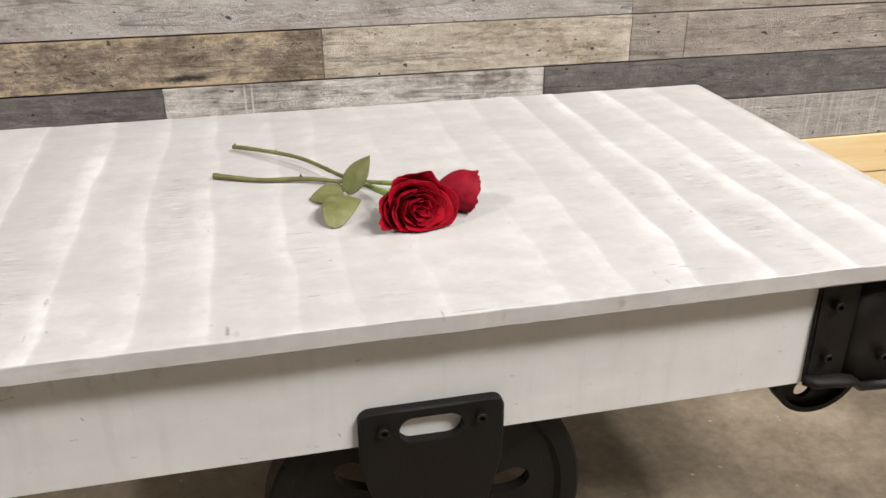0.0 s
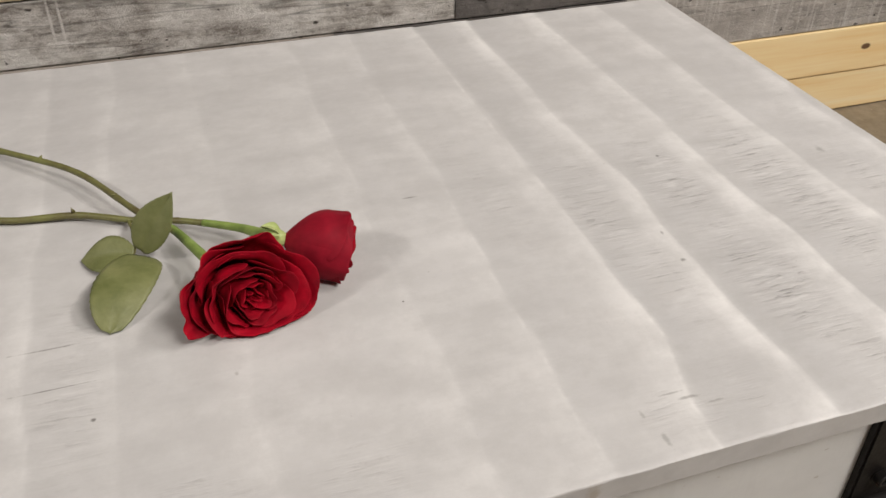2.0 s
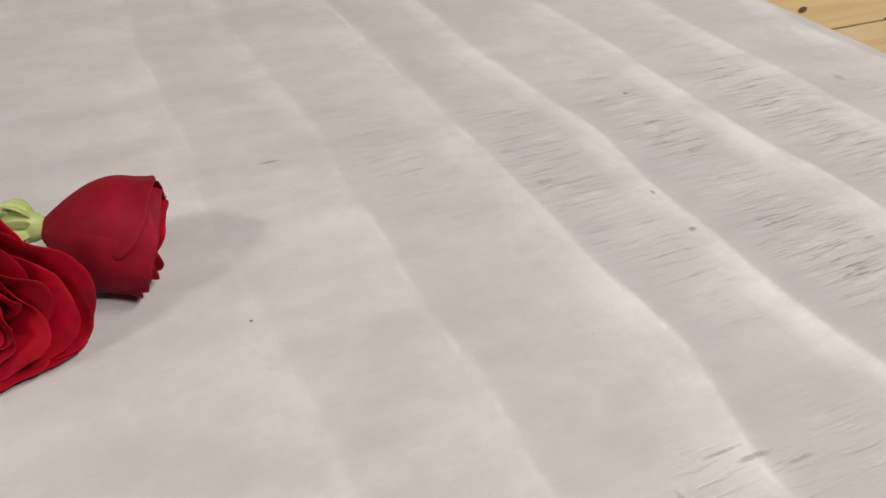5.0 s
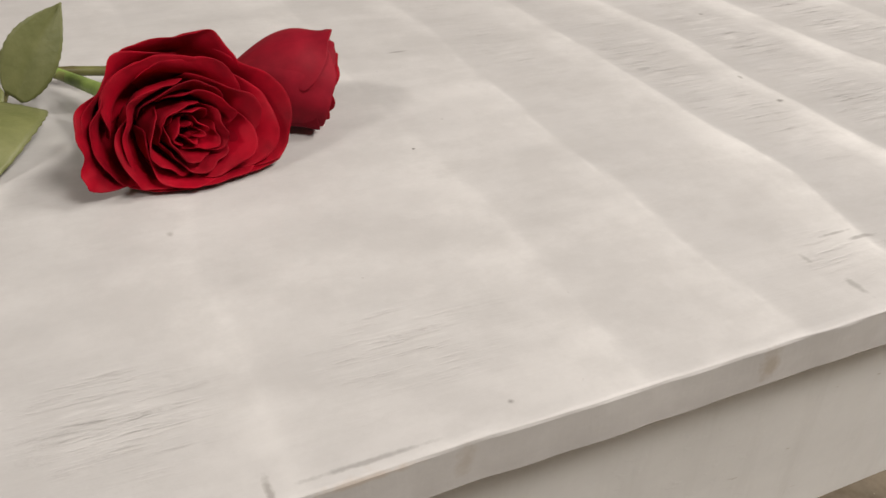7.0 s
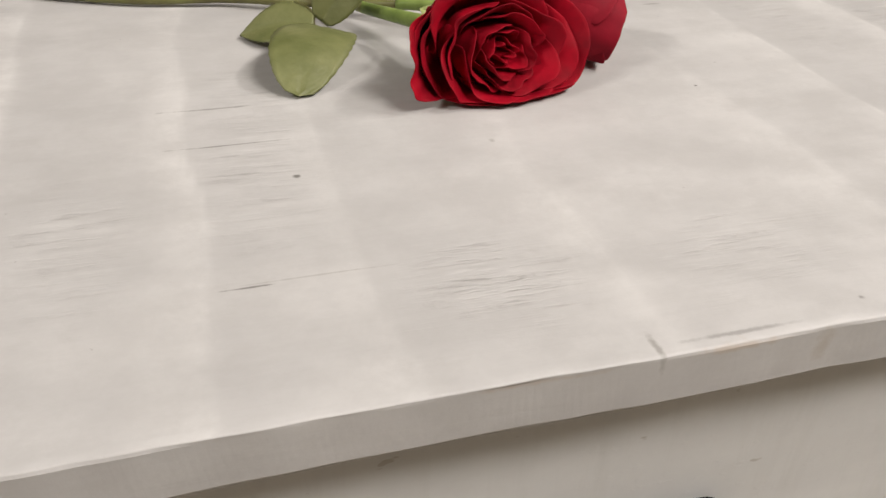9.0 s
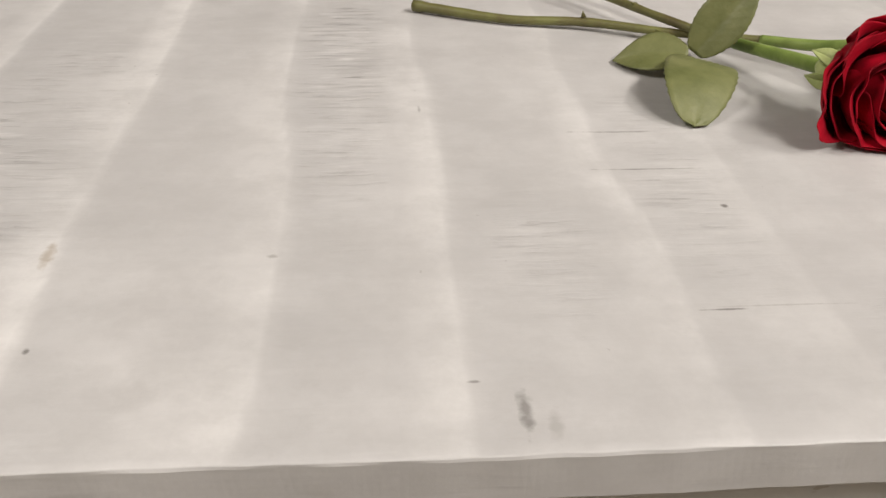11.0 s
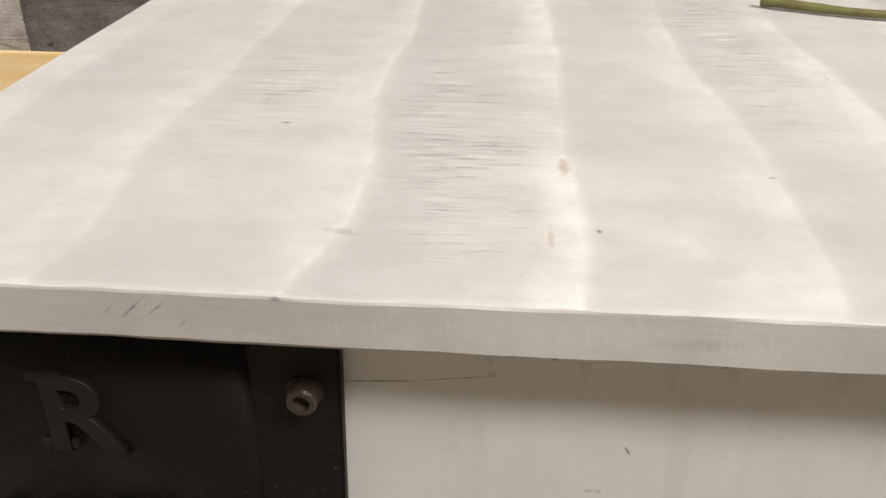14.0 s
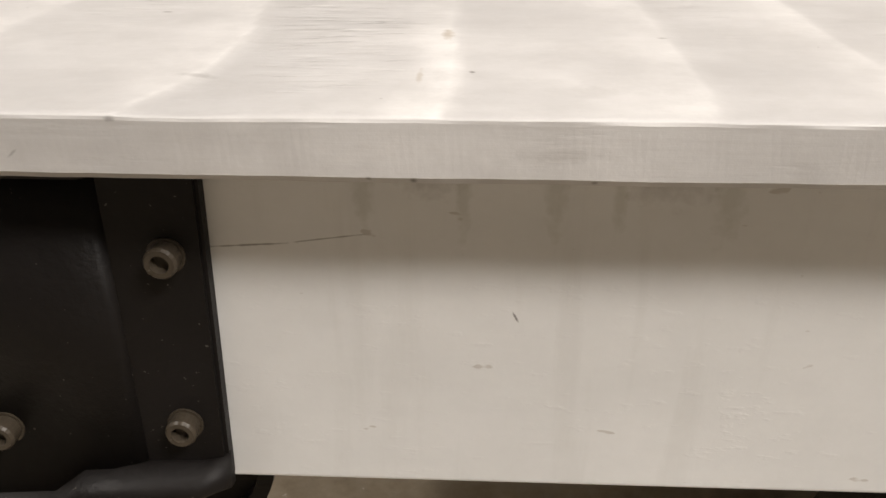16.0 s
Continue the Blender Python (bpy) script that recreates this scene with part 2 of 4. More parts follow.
BEAM_MARKS = [
    ((-0.592, 0.032, 0.4035), (0.016, 0.01, 0.0005), DARK, 0.7, 4),
    ((-0.565, 0.032, 0.4065), (0.016, 0.01, 0.0004), DARK, 0.6, 8),
    ((-0.499, 0.032, 0.3765), (0.0026, 0.01, 0.0005), DARK, 0.75, -62),
    ((-0.53, 0.032, 0.433), (0.014, 0.01, 0.012), GREYISH, 0.35, 0),
    ((-0.45, 0.032, 0.431), (0.02, 0.01, 0.012), GREYISH, 0.3, 0),
    ((-0.552, 0.032, 0.426), (0.004, 0.01, 0.017), GREENISH, 0.25, 0),
    ((-0.518, 0.032, 0.424), (0.003, 0.01, 0.020), GREENISH, 0.25, 0),
    ((-0.487, 0.032, 0.428), (0.005, 0.01, 0.022), GREENISH, 0.25, 0),
    ((-0.466, 0.032, 0.425), (0.003, 0.01, 0.016), GREENISH, 0.25, 0),
    ((-0.430, 0.032, 0.428), (0.006, 0.01, 0.024), GREENISH, 0.25, 0),
    ((-0.27, 0.032, 0.318), (0.0012, 0.01, 0.004), DARK, 0.6, 20),
]
m_top = whitewash("whitewashed_top", True)
m_paint = whitewash("whitewashed_beam", False)


def iron(name, tone, rough):
    m, nt, b = material(name, rough, 0.0)
    n = noise_of(nt, coords(nt), 22, 6, 0.6)
    specks = ramp(nt, noise_of(nt, coords(nt), 420, 2), [(0.735, 0.0), (0.76, 1.0)])
    colour = ramp(nt, n, [(0.3, tone), (0.72, tuple(1.9 * c for c in tone))])
    colour = mix(nt, calc(nt, "MULTIPLY", specks, 0.3), colour, (0.30, 0.28, 0.25))
    nt.links.new(colour, b.inputs["Base Color"])
    nt.links.new(ramp(nt, n, [(0.3, rough - 0.08), (0.7, rough + 0.14)]), b.inputs["Roughness"])
    b.inputs["Specular IOR Level"].default_value = 0.24
    bump(nt, b, noise_of(nt, coords(nt), 260, 4), 0.3, 0.0012)
    return m


m_iron = iron("black_cast_iron", (0.0052, 0.0043, 0.0040), 0.50)
# lightened for raised letters and bars: worn paint plus highlights in the colour
m_lightened = iron("lightened_cast_iron", (0.0085, 0.0075, 0.007), 0.40)
m_bolt = iron("worn_steel_bolt", (0.036, 0.029, 0.021), 0.30)


def old_wood(name, stops, streaks, scuff=0.0, edges=0.0, marks=()):
    m, nt, b = material(name, 0.52)
    info = node(nt, "ShaderNodeObjectInfo").outputs["Random"]
    shift = node(nt, "ShaderNodeCombineXYZ", {0: calc(nt, "MULTIPLY", info, 37.0), 1: info, 2: calc(nt, "MULTIPLY", info, 11.0)}).outputs[0]
    grain = noise_of(nt, coords(nt, (6, 70, 110), shift), 1.0, 6, 0.72)
    cloud = noise_of(nt, coords(nt, (7, 9, 11), shift), 1.0, 4, 0.6)
    rough = noise_of(nt, coords(nt, (24, 40, 42), shift), 1.0, 8, 0.8)
    both = calc(nt, "ADD", calc(nt, "MULTIPLY", grain, 0.22), calc(nt, "MULTIPLY", cloud, 0.30))
    both = calc(nt, "ADD", both, calc(nt, "MULTIPLY", rough, 0.48))
    colour = ramp(nt, both, stops)
    if edges:
        z = node(nt, "ShaderNodeSeparateXYZ", {0: coords(nt)}).outputs[2]
        off = calc(nt, "ABSOLUTE", calc(nt, "SUBTRACT", z, 0.05))
        off = calc(nt, "ADD", off, calc(nt, "MULTIPLY", calc(nt, "SUBTRACT", rough, 0.5), 0.11))
        rim = node(nt, "ShaderNodeMapRange", {"Value": off, "From Min": 0.034, "From Max": 0.052}).outputs[0]
        rim = calc(nt, "MULTIPLY", rim, ramp(nt, cloud, [(0.40, 0.1), (0.56, 1.0)]))
        colour = mix(nt, calc(nt, "MULTIPLY", rim, edges), colour, (0.74, 0.58, 0.36))
    dark = ramp(nt, noise_of(nt, coords(nt, (10, 60, 75), shift), 1.0, 5, 0.65), [(0.58, 0.0), (0.68, 1.0)])
    colour = mix(nt, calc(nt, "MULTIPLY", dark, streaks), colour, (0.045, 0.037, 0.032))
    ridge_of = calc(nt, "ABSOLUTE", calc(nt, "SUBTRACT", noise_of(nt, coords(nt, (1.3, 20, 24), shift), 1.0, 2), 0.5))
    cracks = ramp(nt, ridge_of, [(0.004, 1.0), (0.011, 0.0)])
    colour = mix(nt, calc(nt, "MULTIPLY", cracks, 0.4), colour, (0.03, 0.025, 0.02))
    if scuff:
        up = ramp(nt, noise_of(nt, coords(nt, (160, 20, 9), shift), 1.0, 3), [(0.52, 0.0), (0.66, 1.0)])
        colour = mix(nt, calc(nt, "MULTIPLY", up, scuff), colour, (0.66, 0.64, 0.61))
    holes = ramp(nt, noise_of(nt, coords(nt, (60, 60, 90), shift), 1.0, 1), [(0.73, 0.0), (0.75, 1.0)])
    colour = mix(nt, calc(nt, "MULTIPLY", holes, 0.85), colour, (0.02, 0.017, 0.014))
    for centre, radii, tint, amount in marks:
        f = calc(nt, "MULTIPLY", mark(nt, coords(nt), centre, radii, 0.3, rough), amount)
        colour = mix(nt, f, colour, tint)
    nt.links.new(colour, b.inputs["Base Color"])
    bump(nt, b, calc(nt, "ADD", both, calc(nt, "MULTIPLY", rough, 0.6)), 1.0, 0.010)
    return m


m_wood = {
    "pale": old_wood("pale_weathered_wood", [(0.38, (0.29, 0.25, 0.22)), (0.48, (0.52, 0.48, 0.45)), (0.60, (0.68, 0.65, 0.62))], 0.25),
    "tan": old_wood("brown_weathered_wood", [(0.40, (0.12, 0.088, 0.06)), (0.49, (0.31, 0.25, 0.19)), (0.58, (0.60, 0.50, 0.37))], 0.45, 0.0, 0.85, [((0.19, 0.0, 0.017), (0.06, 0.1, 0.0085), (0.02, 0.018, 0.017), 0.95)]),
    "straw": old_wood("straw_weathered_wood", [(0.39, (0.26, 0.205, 0.14)), (0.48, (0.56, 0.49, 0.39)), (0.58, (0.78, 0.72, 0.61))], 0.45),
    "dark": old_wood("charcoal_weathered_wood", [(0.36, (0.07, 0.062, 0.057)), (0.50, (0.165, 0.152, 0.145)), (0.64, (0.29, 0.27, 0.255))], 0.35),
    "chalk": old_wood("chalky_weathered_wood", [(0.40, (0.23, 0.20, 0.175)), (0.47, (0.55, 0.52, 0.485)), (0.55, (0.84, 0.815, 0.78))], 0.35, 0.0, 0.0, [((-0.236, 0.0, 0.06), (0.0028, 0.1, 0.05), (0.8, 0.77, 0.74), 0.9), ((-0.222, 0.0, 0.06), (0.0028, 0.1, 0.05), (0.8, 0.77, 0.74), 0.9)]),
    "mid": old_wood("grey_brown_weathered_wood", [(0.36, (0.22, 0.185, 0.155)), (0.50, (0.42, 0.37, 0.325)), (0.64, (0.62, 0.565, 0.51))], 0.3),
    "scuffed": old_wood("scuffed_grey_wood", [(0.36, (0.23, 0.21, 0.19)), (0.50, (0.45, 0.42, 0.39)), (0.64, (0.66, 0.62, 0.58))], 0.3, 0.7),
}


def pine():
    m, nt, b = material("raw_pine", 0.55)
    info = node(nt, "ShaderNodeObjectInfo").outputs["Random"]
    shift = node(nt, "ShaderNodeCombineXYZ", {0: calc(nt, "MULTIPLY", info, 9.0), 2: info}).outputs[0]
    grain = noise_of(nt, coords(nt, (3, 40, 55), shift), 1.0, 4, 0.6)
    colour = ramp(nt, grain, [(0.3, (0.84, 0.60, 0.29)), (0.55, (0.90, 0.71, 0.40)), (0.75, (0.92, 0.77, 0.50))])
    cells = node(nt, "ShaderNodeTexVoronoi", {"Vector": coords(nt, (9, 2, 16), shift), "Scale": 1.0}).outputs["Distance"]
    colour = mix(nt, ramp(nt, cells, [(0.085, 0.95), (0.125, 0.0)]), colour, (0.10, 0.045, 0.02))
    nt.links.new(colour, b.inputs["Base Color"])
    bump(nt, b, grain, 0.2, 0.001)
    return m


def concrete():
    m, nt, b = material("stained_concrete", 0.4)
    a = noise_of(nt, coords(nt), 2.2, 8, 0.68)
    c = noise_of(nt, coords(nt), 60, 4, 0.6)
    colour = ramp(nt, a, [(0.36, (0.088, 0.067, 0.041)), (0.5, (0.19, 0.152, 0.101)), (0.64, (0.34, 0.285, 0.205))])
    colour = mix(nt, 0.16, colour, ramp(nt, c, [(0.35, (0.14, 0.12, 0.10)), (0.65, (0.44, 0.40, 0.35))]))
    chips = ramp(nt, noise_of(nt, coords(nt), 45, 3), [(0.70, 0.0), (0.73, 1.0)])
    colour = mix(nt, calc(nt, "MULTIPLY", chips, 0.6), colour, (0.62, 0.57, 0.5))
    nt.links.new(colour, b.inputs["Base Color"])
    nt.links.new(ramp(nt, a, [(0.3, 0.28), (0.7, 0.5)]), b.inputs["Roughness"])
    bump(nt, b, c, 0.15, 0.002)
    return m


def plain(name, tone, rough):
    m, nt, b = material(name, rough)
    n = noise_of(nt, coords(nt), 3, 5)
    nt.links.new(ramp(nt, n, [(0.3, tuple(0.88 * c for c in tone)), (0.7, tone)]), b.inputs["Base Color"])
    return m


def velvet(name, deep, bright):
    m, nt, b = material(name, 0.62)
    vec = coords(nt)
    n = noise_of(nt, vec, 55, 5, 0.6)
    vein = noise_of(nt, vec, 420, 2)
    colour = ramp(nt, n, [(0.3, deep), (0.7, bright)])
    each = node(nt, "ShaderNodeObjectInfo").outputs["Random"]
    colour = mix(nt, calc(nt, "MULTIPLY", each, 0.45), colour, tuple(0.55 * c for c in deep))
    nt.links.new(colour, b.inputs["Base Color"])
    b.inputs["Specular IOR Level"].default_value = 0.12
    b.inputs["Sheen Weight"].default_value = 0.02
    b.inputs["Sheen Tint"].default_value = (1.0, 0.25, 0.3, 1)
    bump(nt, b, vein, 0.15, 0.0006)
    return m


def leafy(name, deep, bright, scale):
    m, nt, b = material(name, 0.5)
    vec = coords(nt)
    n = noise_of(nt, vec, scale, 5, 0.6)
    nt.links.new(ramp(nt, n, [(0.3, deep), (0.7, bright)]), b.inputs["Base Color"])
    bump(nt, b, noise_of(nt, vec, scale * 7, 3), 0.3, 0.0008)
    return m


m_pine, m_concrete = pine(), concrete()
m_wall, m_ceiling = plain("painted_wall", (0.55, 0.53, 0.50), 0.8), plain("ceiling_paint", (0.7, 0.69, 0.67), 0.9)
m_petal = velvet("red_petal", (0.17, 0.0006, 0.007), (0.42, 0.0010, 0.015))
m_petal_back = velvet("dusky_red_petal", (0.17, 0.0035, 0.012), (0.29, 0.0075, 0.021))
m_leaf = leafy("rose_leaf", (0.115, 0.13, 0.04), (0.205, 0.215, 0.085), 60)
m_stem = leafy("rose_stem", (0.095, 0.075, 0.028), (0.19, 0.20, 0.06), 45)
m_neck = leafy("green_rose_neck", (0.13, 0.20, 0.035), (0.27, 0.36, 0.09), 50)
m_sepal = leafy("pale_sepal", (0.30, 0.38, 0.10), (0.52, 0.58, 0.26), 70)
m_gap = plain("dark_joint", (0.03, 0.026, 0.022), 0.9)


# ---- building blocks ----
def part(name, bm, mat, parent=None, label="", smooth=False):
    me = bpy.data.meshes.new(name)
    bmesh.ops.recalc_face_normals(bm, faces=bm.faces[:])
    for f in bm.faces:
        f.smooth = smooth
    bm.to_mesh(me)
    bm.free()
    me.materials.append(mat)
    ob = new(name, me)
    if parent is not None:
        ob.parent = parent
    if label:
        tagged(ob, label)
    return ob


def add_box(bm, x0, x1, y0, y1, z0, z1, bevel=0.0, segments=2):
    got = bmesh.ops.create_cube(bm, size=1)["verts"]
    for v in got:
        v.co = Vector(((x0 + x1) / 2 + v.co.x * (x1 - x0), (y0 + y1) / 2 + v.co.y * (y1 - y0), (z0 + z1) / 2 + v.co.z * (z1 - z0)))
    if bevel:
        edges = list({e for v in got for e in v.link_edges})
        bmesh.ops.bevel(bm, geom=edges, offset=bevel, segments=segments, affect="EDGES", profile=0.6)


def box(*args, **kw):
    bm = bmesh.new()
    add_box(bm, *args, **kw)
    return bm


def add_prism(bm, outline, y0, y1, bevel=0.0):
    """An outline in x and z, extruded from y0 to y1."""
    front = bm.faces.new([bm.verts.new((x, y0, z)) for x, z in outline])
    back = [bm.verts.new((x, y1, z)) for x, z in outline]
    bm.faces.new(back[::-1])
    ring, n = list(front.verts), len(outline)
    for i in range(n):
        bm.faces.new((ring[(i + 1) % n], ring[i], back[i], back[(i + 1) % n]))
    if bevel:
        bmesh.ops.bevel(bm, geom=list(front.edges), offset=bevel, segments=2, affect="EDGES")


def add_cylinder(bm, centre, radius, length, axis="Y", seg=24, radius2=None):
    turn = {"Y": pose(0, 0, 0, 90), "X": pose(0, 0, 0, 0, 90), "Z": pose(0, 0, 0)}[axis]
    bmesh.ops.create_cone(bm, cap_ends=True, segments=seg, radius1=radius, radius2=radius if radius2 is None else radius2, depth=length, matrix=Matrix.Translation(centre) @ turn)


def rounded(x0, x1, z0, z1, r, n=5):
    pts = []
    for cx, cz, a in ((x1 - r, z1 - r, 0), (x0 + r, z1 - r, 90), (x0 + r, z0 + r, 180), (x1 - r, z0 + r, 270)):
        pts += [(cx + r * math.cos(radians(a + 90 * i / n)), cz + r * math.sin(radians(a + 90 * i / n))) for i in range(n + 1)]
    return pts


def thing(name, label, category, group="", at=(0, 0, 0)):
    ob = new(name)
    ob.location = at
    ob.empty_display_size = 0.05
    return tagged(ob, label, category, group)


def adopt(ob, parent):
    ob.parent = parent
    ob.matrix_parent_inverse = parent.matrix_basis.inverted()
    return ob


# ---- the room ----
FLOOR_X, FLOOR_Y = (-5.0, 5.0), (-5.0, 1.2)
tagged(part("floor", box(*FLOOR_X, *FLOOR_Y, -0.1, 0.0), m_concrete), "stained brown-grey polished concrete floor", "floor", kind="structure")
tagged(part("ceiling", box(-5.2, 5.2, -5.2, 1.4, 3.4, 3.5), m_ceiling), "plain pale ceiling over the showroom", "ceiling", kind="structure")
WALL_Y = 1.075
wall = part("wall_north", box(-5.0, 5.0, WALL_Y, 1.2, 0.0, 3.4), m_gap)
tagged(wall, "wall clad with mixed weathered reclaimed planks", "wall", kind="structure")
tagged(part("wall_south", box(-5.0, 5.0, -5.2, -5.0, 0.0, 3.4), m_wall), "plain painted showroom wall", "wall", kind="structure")
tagged(part("wall_west", box(-5.2, -5.0, -5.2, 1.2, 0.0, 3.4), m_wall), "plain painted showroom wall", "wall", kind="structure")
tagged(part("wall_east", box(5.0, 5.2, -5.2, 1.2, 0.0, 3.4), m_wall), "plain painted showroom wall", "wall", kind="structure")

# ---- the plank wall ----
ROW = [0.192, 0.303, 0.404, 0.505, 0.605, 0.705, 0.805, 0.905]
# for each row from the lowest: where planks end, and their kind
ROWS_OF_PLANKS = [
    [(-2.2, "mid"), (-1.31, "pale"), (-0.62, "dark"), (0.08, "mid"), (0.62, "dark"), (1.35, "scuffed"), (2.2, "pale")],
    [(-1.9, "pale"), (-1.15, "chalk"), (-0.495, "dark"), (0.29, "chalk"), (0.485, "dark"), (1.18, "dark"), (2.1, "mid")],
    [(-2.1, "dark"), (-1.1, "straw"), (-0.178, "tan"), (0.482, "straw"), (0.61, "mid"), (1.4, "mid"), (2.2, "tan")],
    [(-1.8, "mid"), (-0.95, "pale"), (0.48, "pale"), (1.25, "mid"), (2.2, "dark")],
    [(-2.0, "tan"), (-0.7, "chalk"), (0.445, "mid"), (1.3, "pale"), (2.1, "mid")],
    [(-1.9, "dark"), (-0.4, "mid"), (0.8, "tan"), (2.1, "pale")],
    [(-1.7, "pale"), (-0.1, "dark"), (1.1, "mid"), (2.1, "straw")],
]
for r, row in enumerate(ROWS_OF_PLANKS):
    left = -2.9
    for right, kind in row:
        proud = 0.010 + random.uniform(0.0, 0.005)
        half = (right - left) / 2
        bm = box(-half + 0.0003, half - 0.0003, -proud, 0.0, ROW[r] + 0.001 - ROW[r], ROW[r + 1] - ROW[r] - random.uniform(0.001, 0.0025), bevel=0.0008, segments=1)
        plank = part("plank", bm, m_wood[kind], wall)
        plank.location = (left + half, WALL_Y - 0.002, ROW[r])
        left = right
for z0, z1, proud in ((0.002, 0.090, 0.014), (0.0915, 0.190, 0.017)):
    for x0, x1, lift in ((-2.9, -0.4005, 0.022), (-0.4, 2.2, 0.0)):
        bm = box(x0, x1, -proud, 0.0, 0.0, z1 - z0 + lift / 2, bevel=0.003)
        board = part("baseboard", bm, m_pine)
        board.location = (0, WALL_Y - 0.002, z0 + (lift / 2 + 0.0005 if z0 > 0.05 else 0.0))
        tagged(board, "raw yellow pine board with knots along the wall foot", "baseboard", kind="structure")

# ---- the table ----
X0, X1, Y0, Y1, THICK = -0.803, 0.430, -0.0018, 0.666, 0.0191
table = thing("coffee_table", "whitewashed wooden factory cart coffee table with black iron fittings", "coffee table", at=(-0.2, 0.34, 0))
RIDGES = [-0.90, -0.785, -0.700, -0.616, -0.522, -0.449, -0.380, -0.301, -0.246, -0.166, -0.053, 0.014, 0.093, 0.163, 0.254, 0.338, 0.418, 0.52]
# how boldly each hollow, from the ridge named above onwards, was scooped
SCOOP = [0.2, 0.3, 0.4, 0.95, 0.3, 0.55, 0.3, 0.3, 0.12, 0.15, 0.2, 0.35, 0.7, 0.85, 0.7, 0.5, 0.4]


# two ridges wander: distance from the front edge and place along the top
BENDS = {3: [(0.0, -0.618), (0.05, -0.606), (0.09, -0.604), (0.13, -0.610), (0.18, -0.617), (0.33, -0.612), (0.6, -0.622)],
         12: [(0.0, 0.080), (0.05, 0.086), (0.10, 0.098), (0.30, 0.098), (0.6, 0.095)]}


def ridge(i, y):
    if i in BENDS:
        ys, xs = zip(*BENDS[i])
        return float(np.interp(y, ys, xs)) + 0.003 * noise.noise((i * 5.1, y * 16.0, 4.0))
    return RIDGES[i] + 0.009 * noise.noise((i * 3.7, y * 5.0, 1.0)) + 0.006 * noise.noise((i * 5.1, y * 13.0, 4.0))


def scallop(x, y):
    """Depth below the crest of the hand-planed hollows, and how far into a hollow the place lies."""
    edges = [ridge(i, y) for i in range(len(RIDGES))]
    for i in range(len(edges) - 1):
        if x < edges[i + 1] or i == len(edges) - 2:
            u = min(max((x - edges[i]) / (edges[i + 1] - edges[i]), 0.0), 1.0)
            deep = 0.0012 * SCOOP[i] * max(0.25, 0.85 + 0.9 * noise.noise((i * 2.3, y * 3.5, 7.0)))
            lean = 0.10 + 0.05 * noise.noise((i * 1.7, y * 4, 2.0))
            if u < lean:
                s = 0.5 - 0.5 * math.cos(math.pi * u / lean)
            else:
                s = 0.5 + 0.5 * math.cos(math.pi * ((u - lean) / (1 - lean)) ** 0.8)
            fade = 0.3 + 0.7 * min(1.0, max(0.0, y / 0.035))
            # whitened strip by the ridge: worn paint plus the light it catches
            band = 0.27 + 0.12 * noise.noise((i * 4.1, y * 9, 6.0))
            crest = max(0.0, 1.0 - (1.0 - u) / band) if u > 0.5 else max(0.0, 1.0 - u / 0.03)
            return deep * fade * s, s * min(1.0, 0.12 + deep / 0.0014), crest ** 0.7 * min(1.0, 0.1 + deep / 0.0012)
    return 0.0, 0.0, 0.0


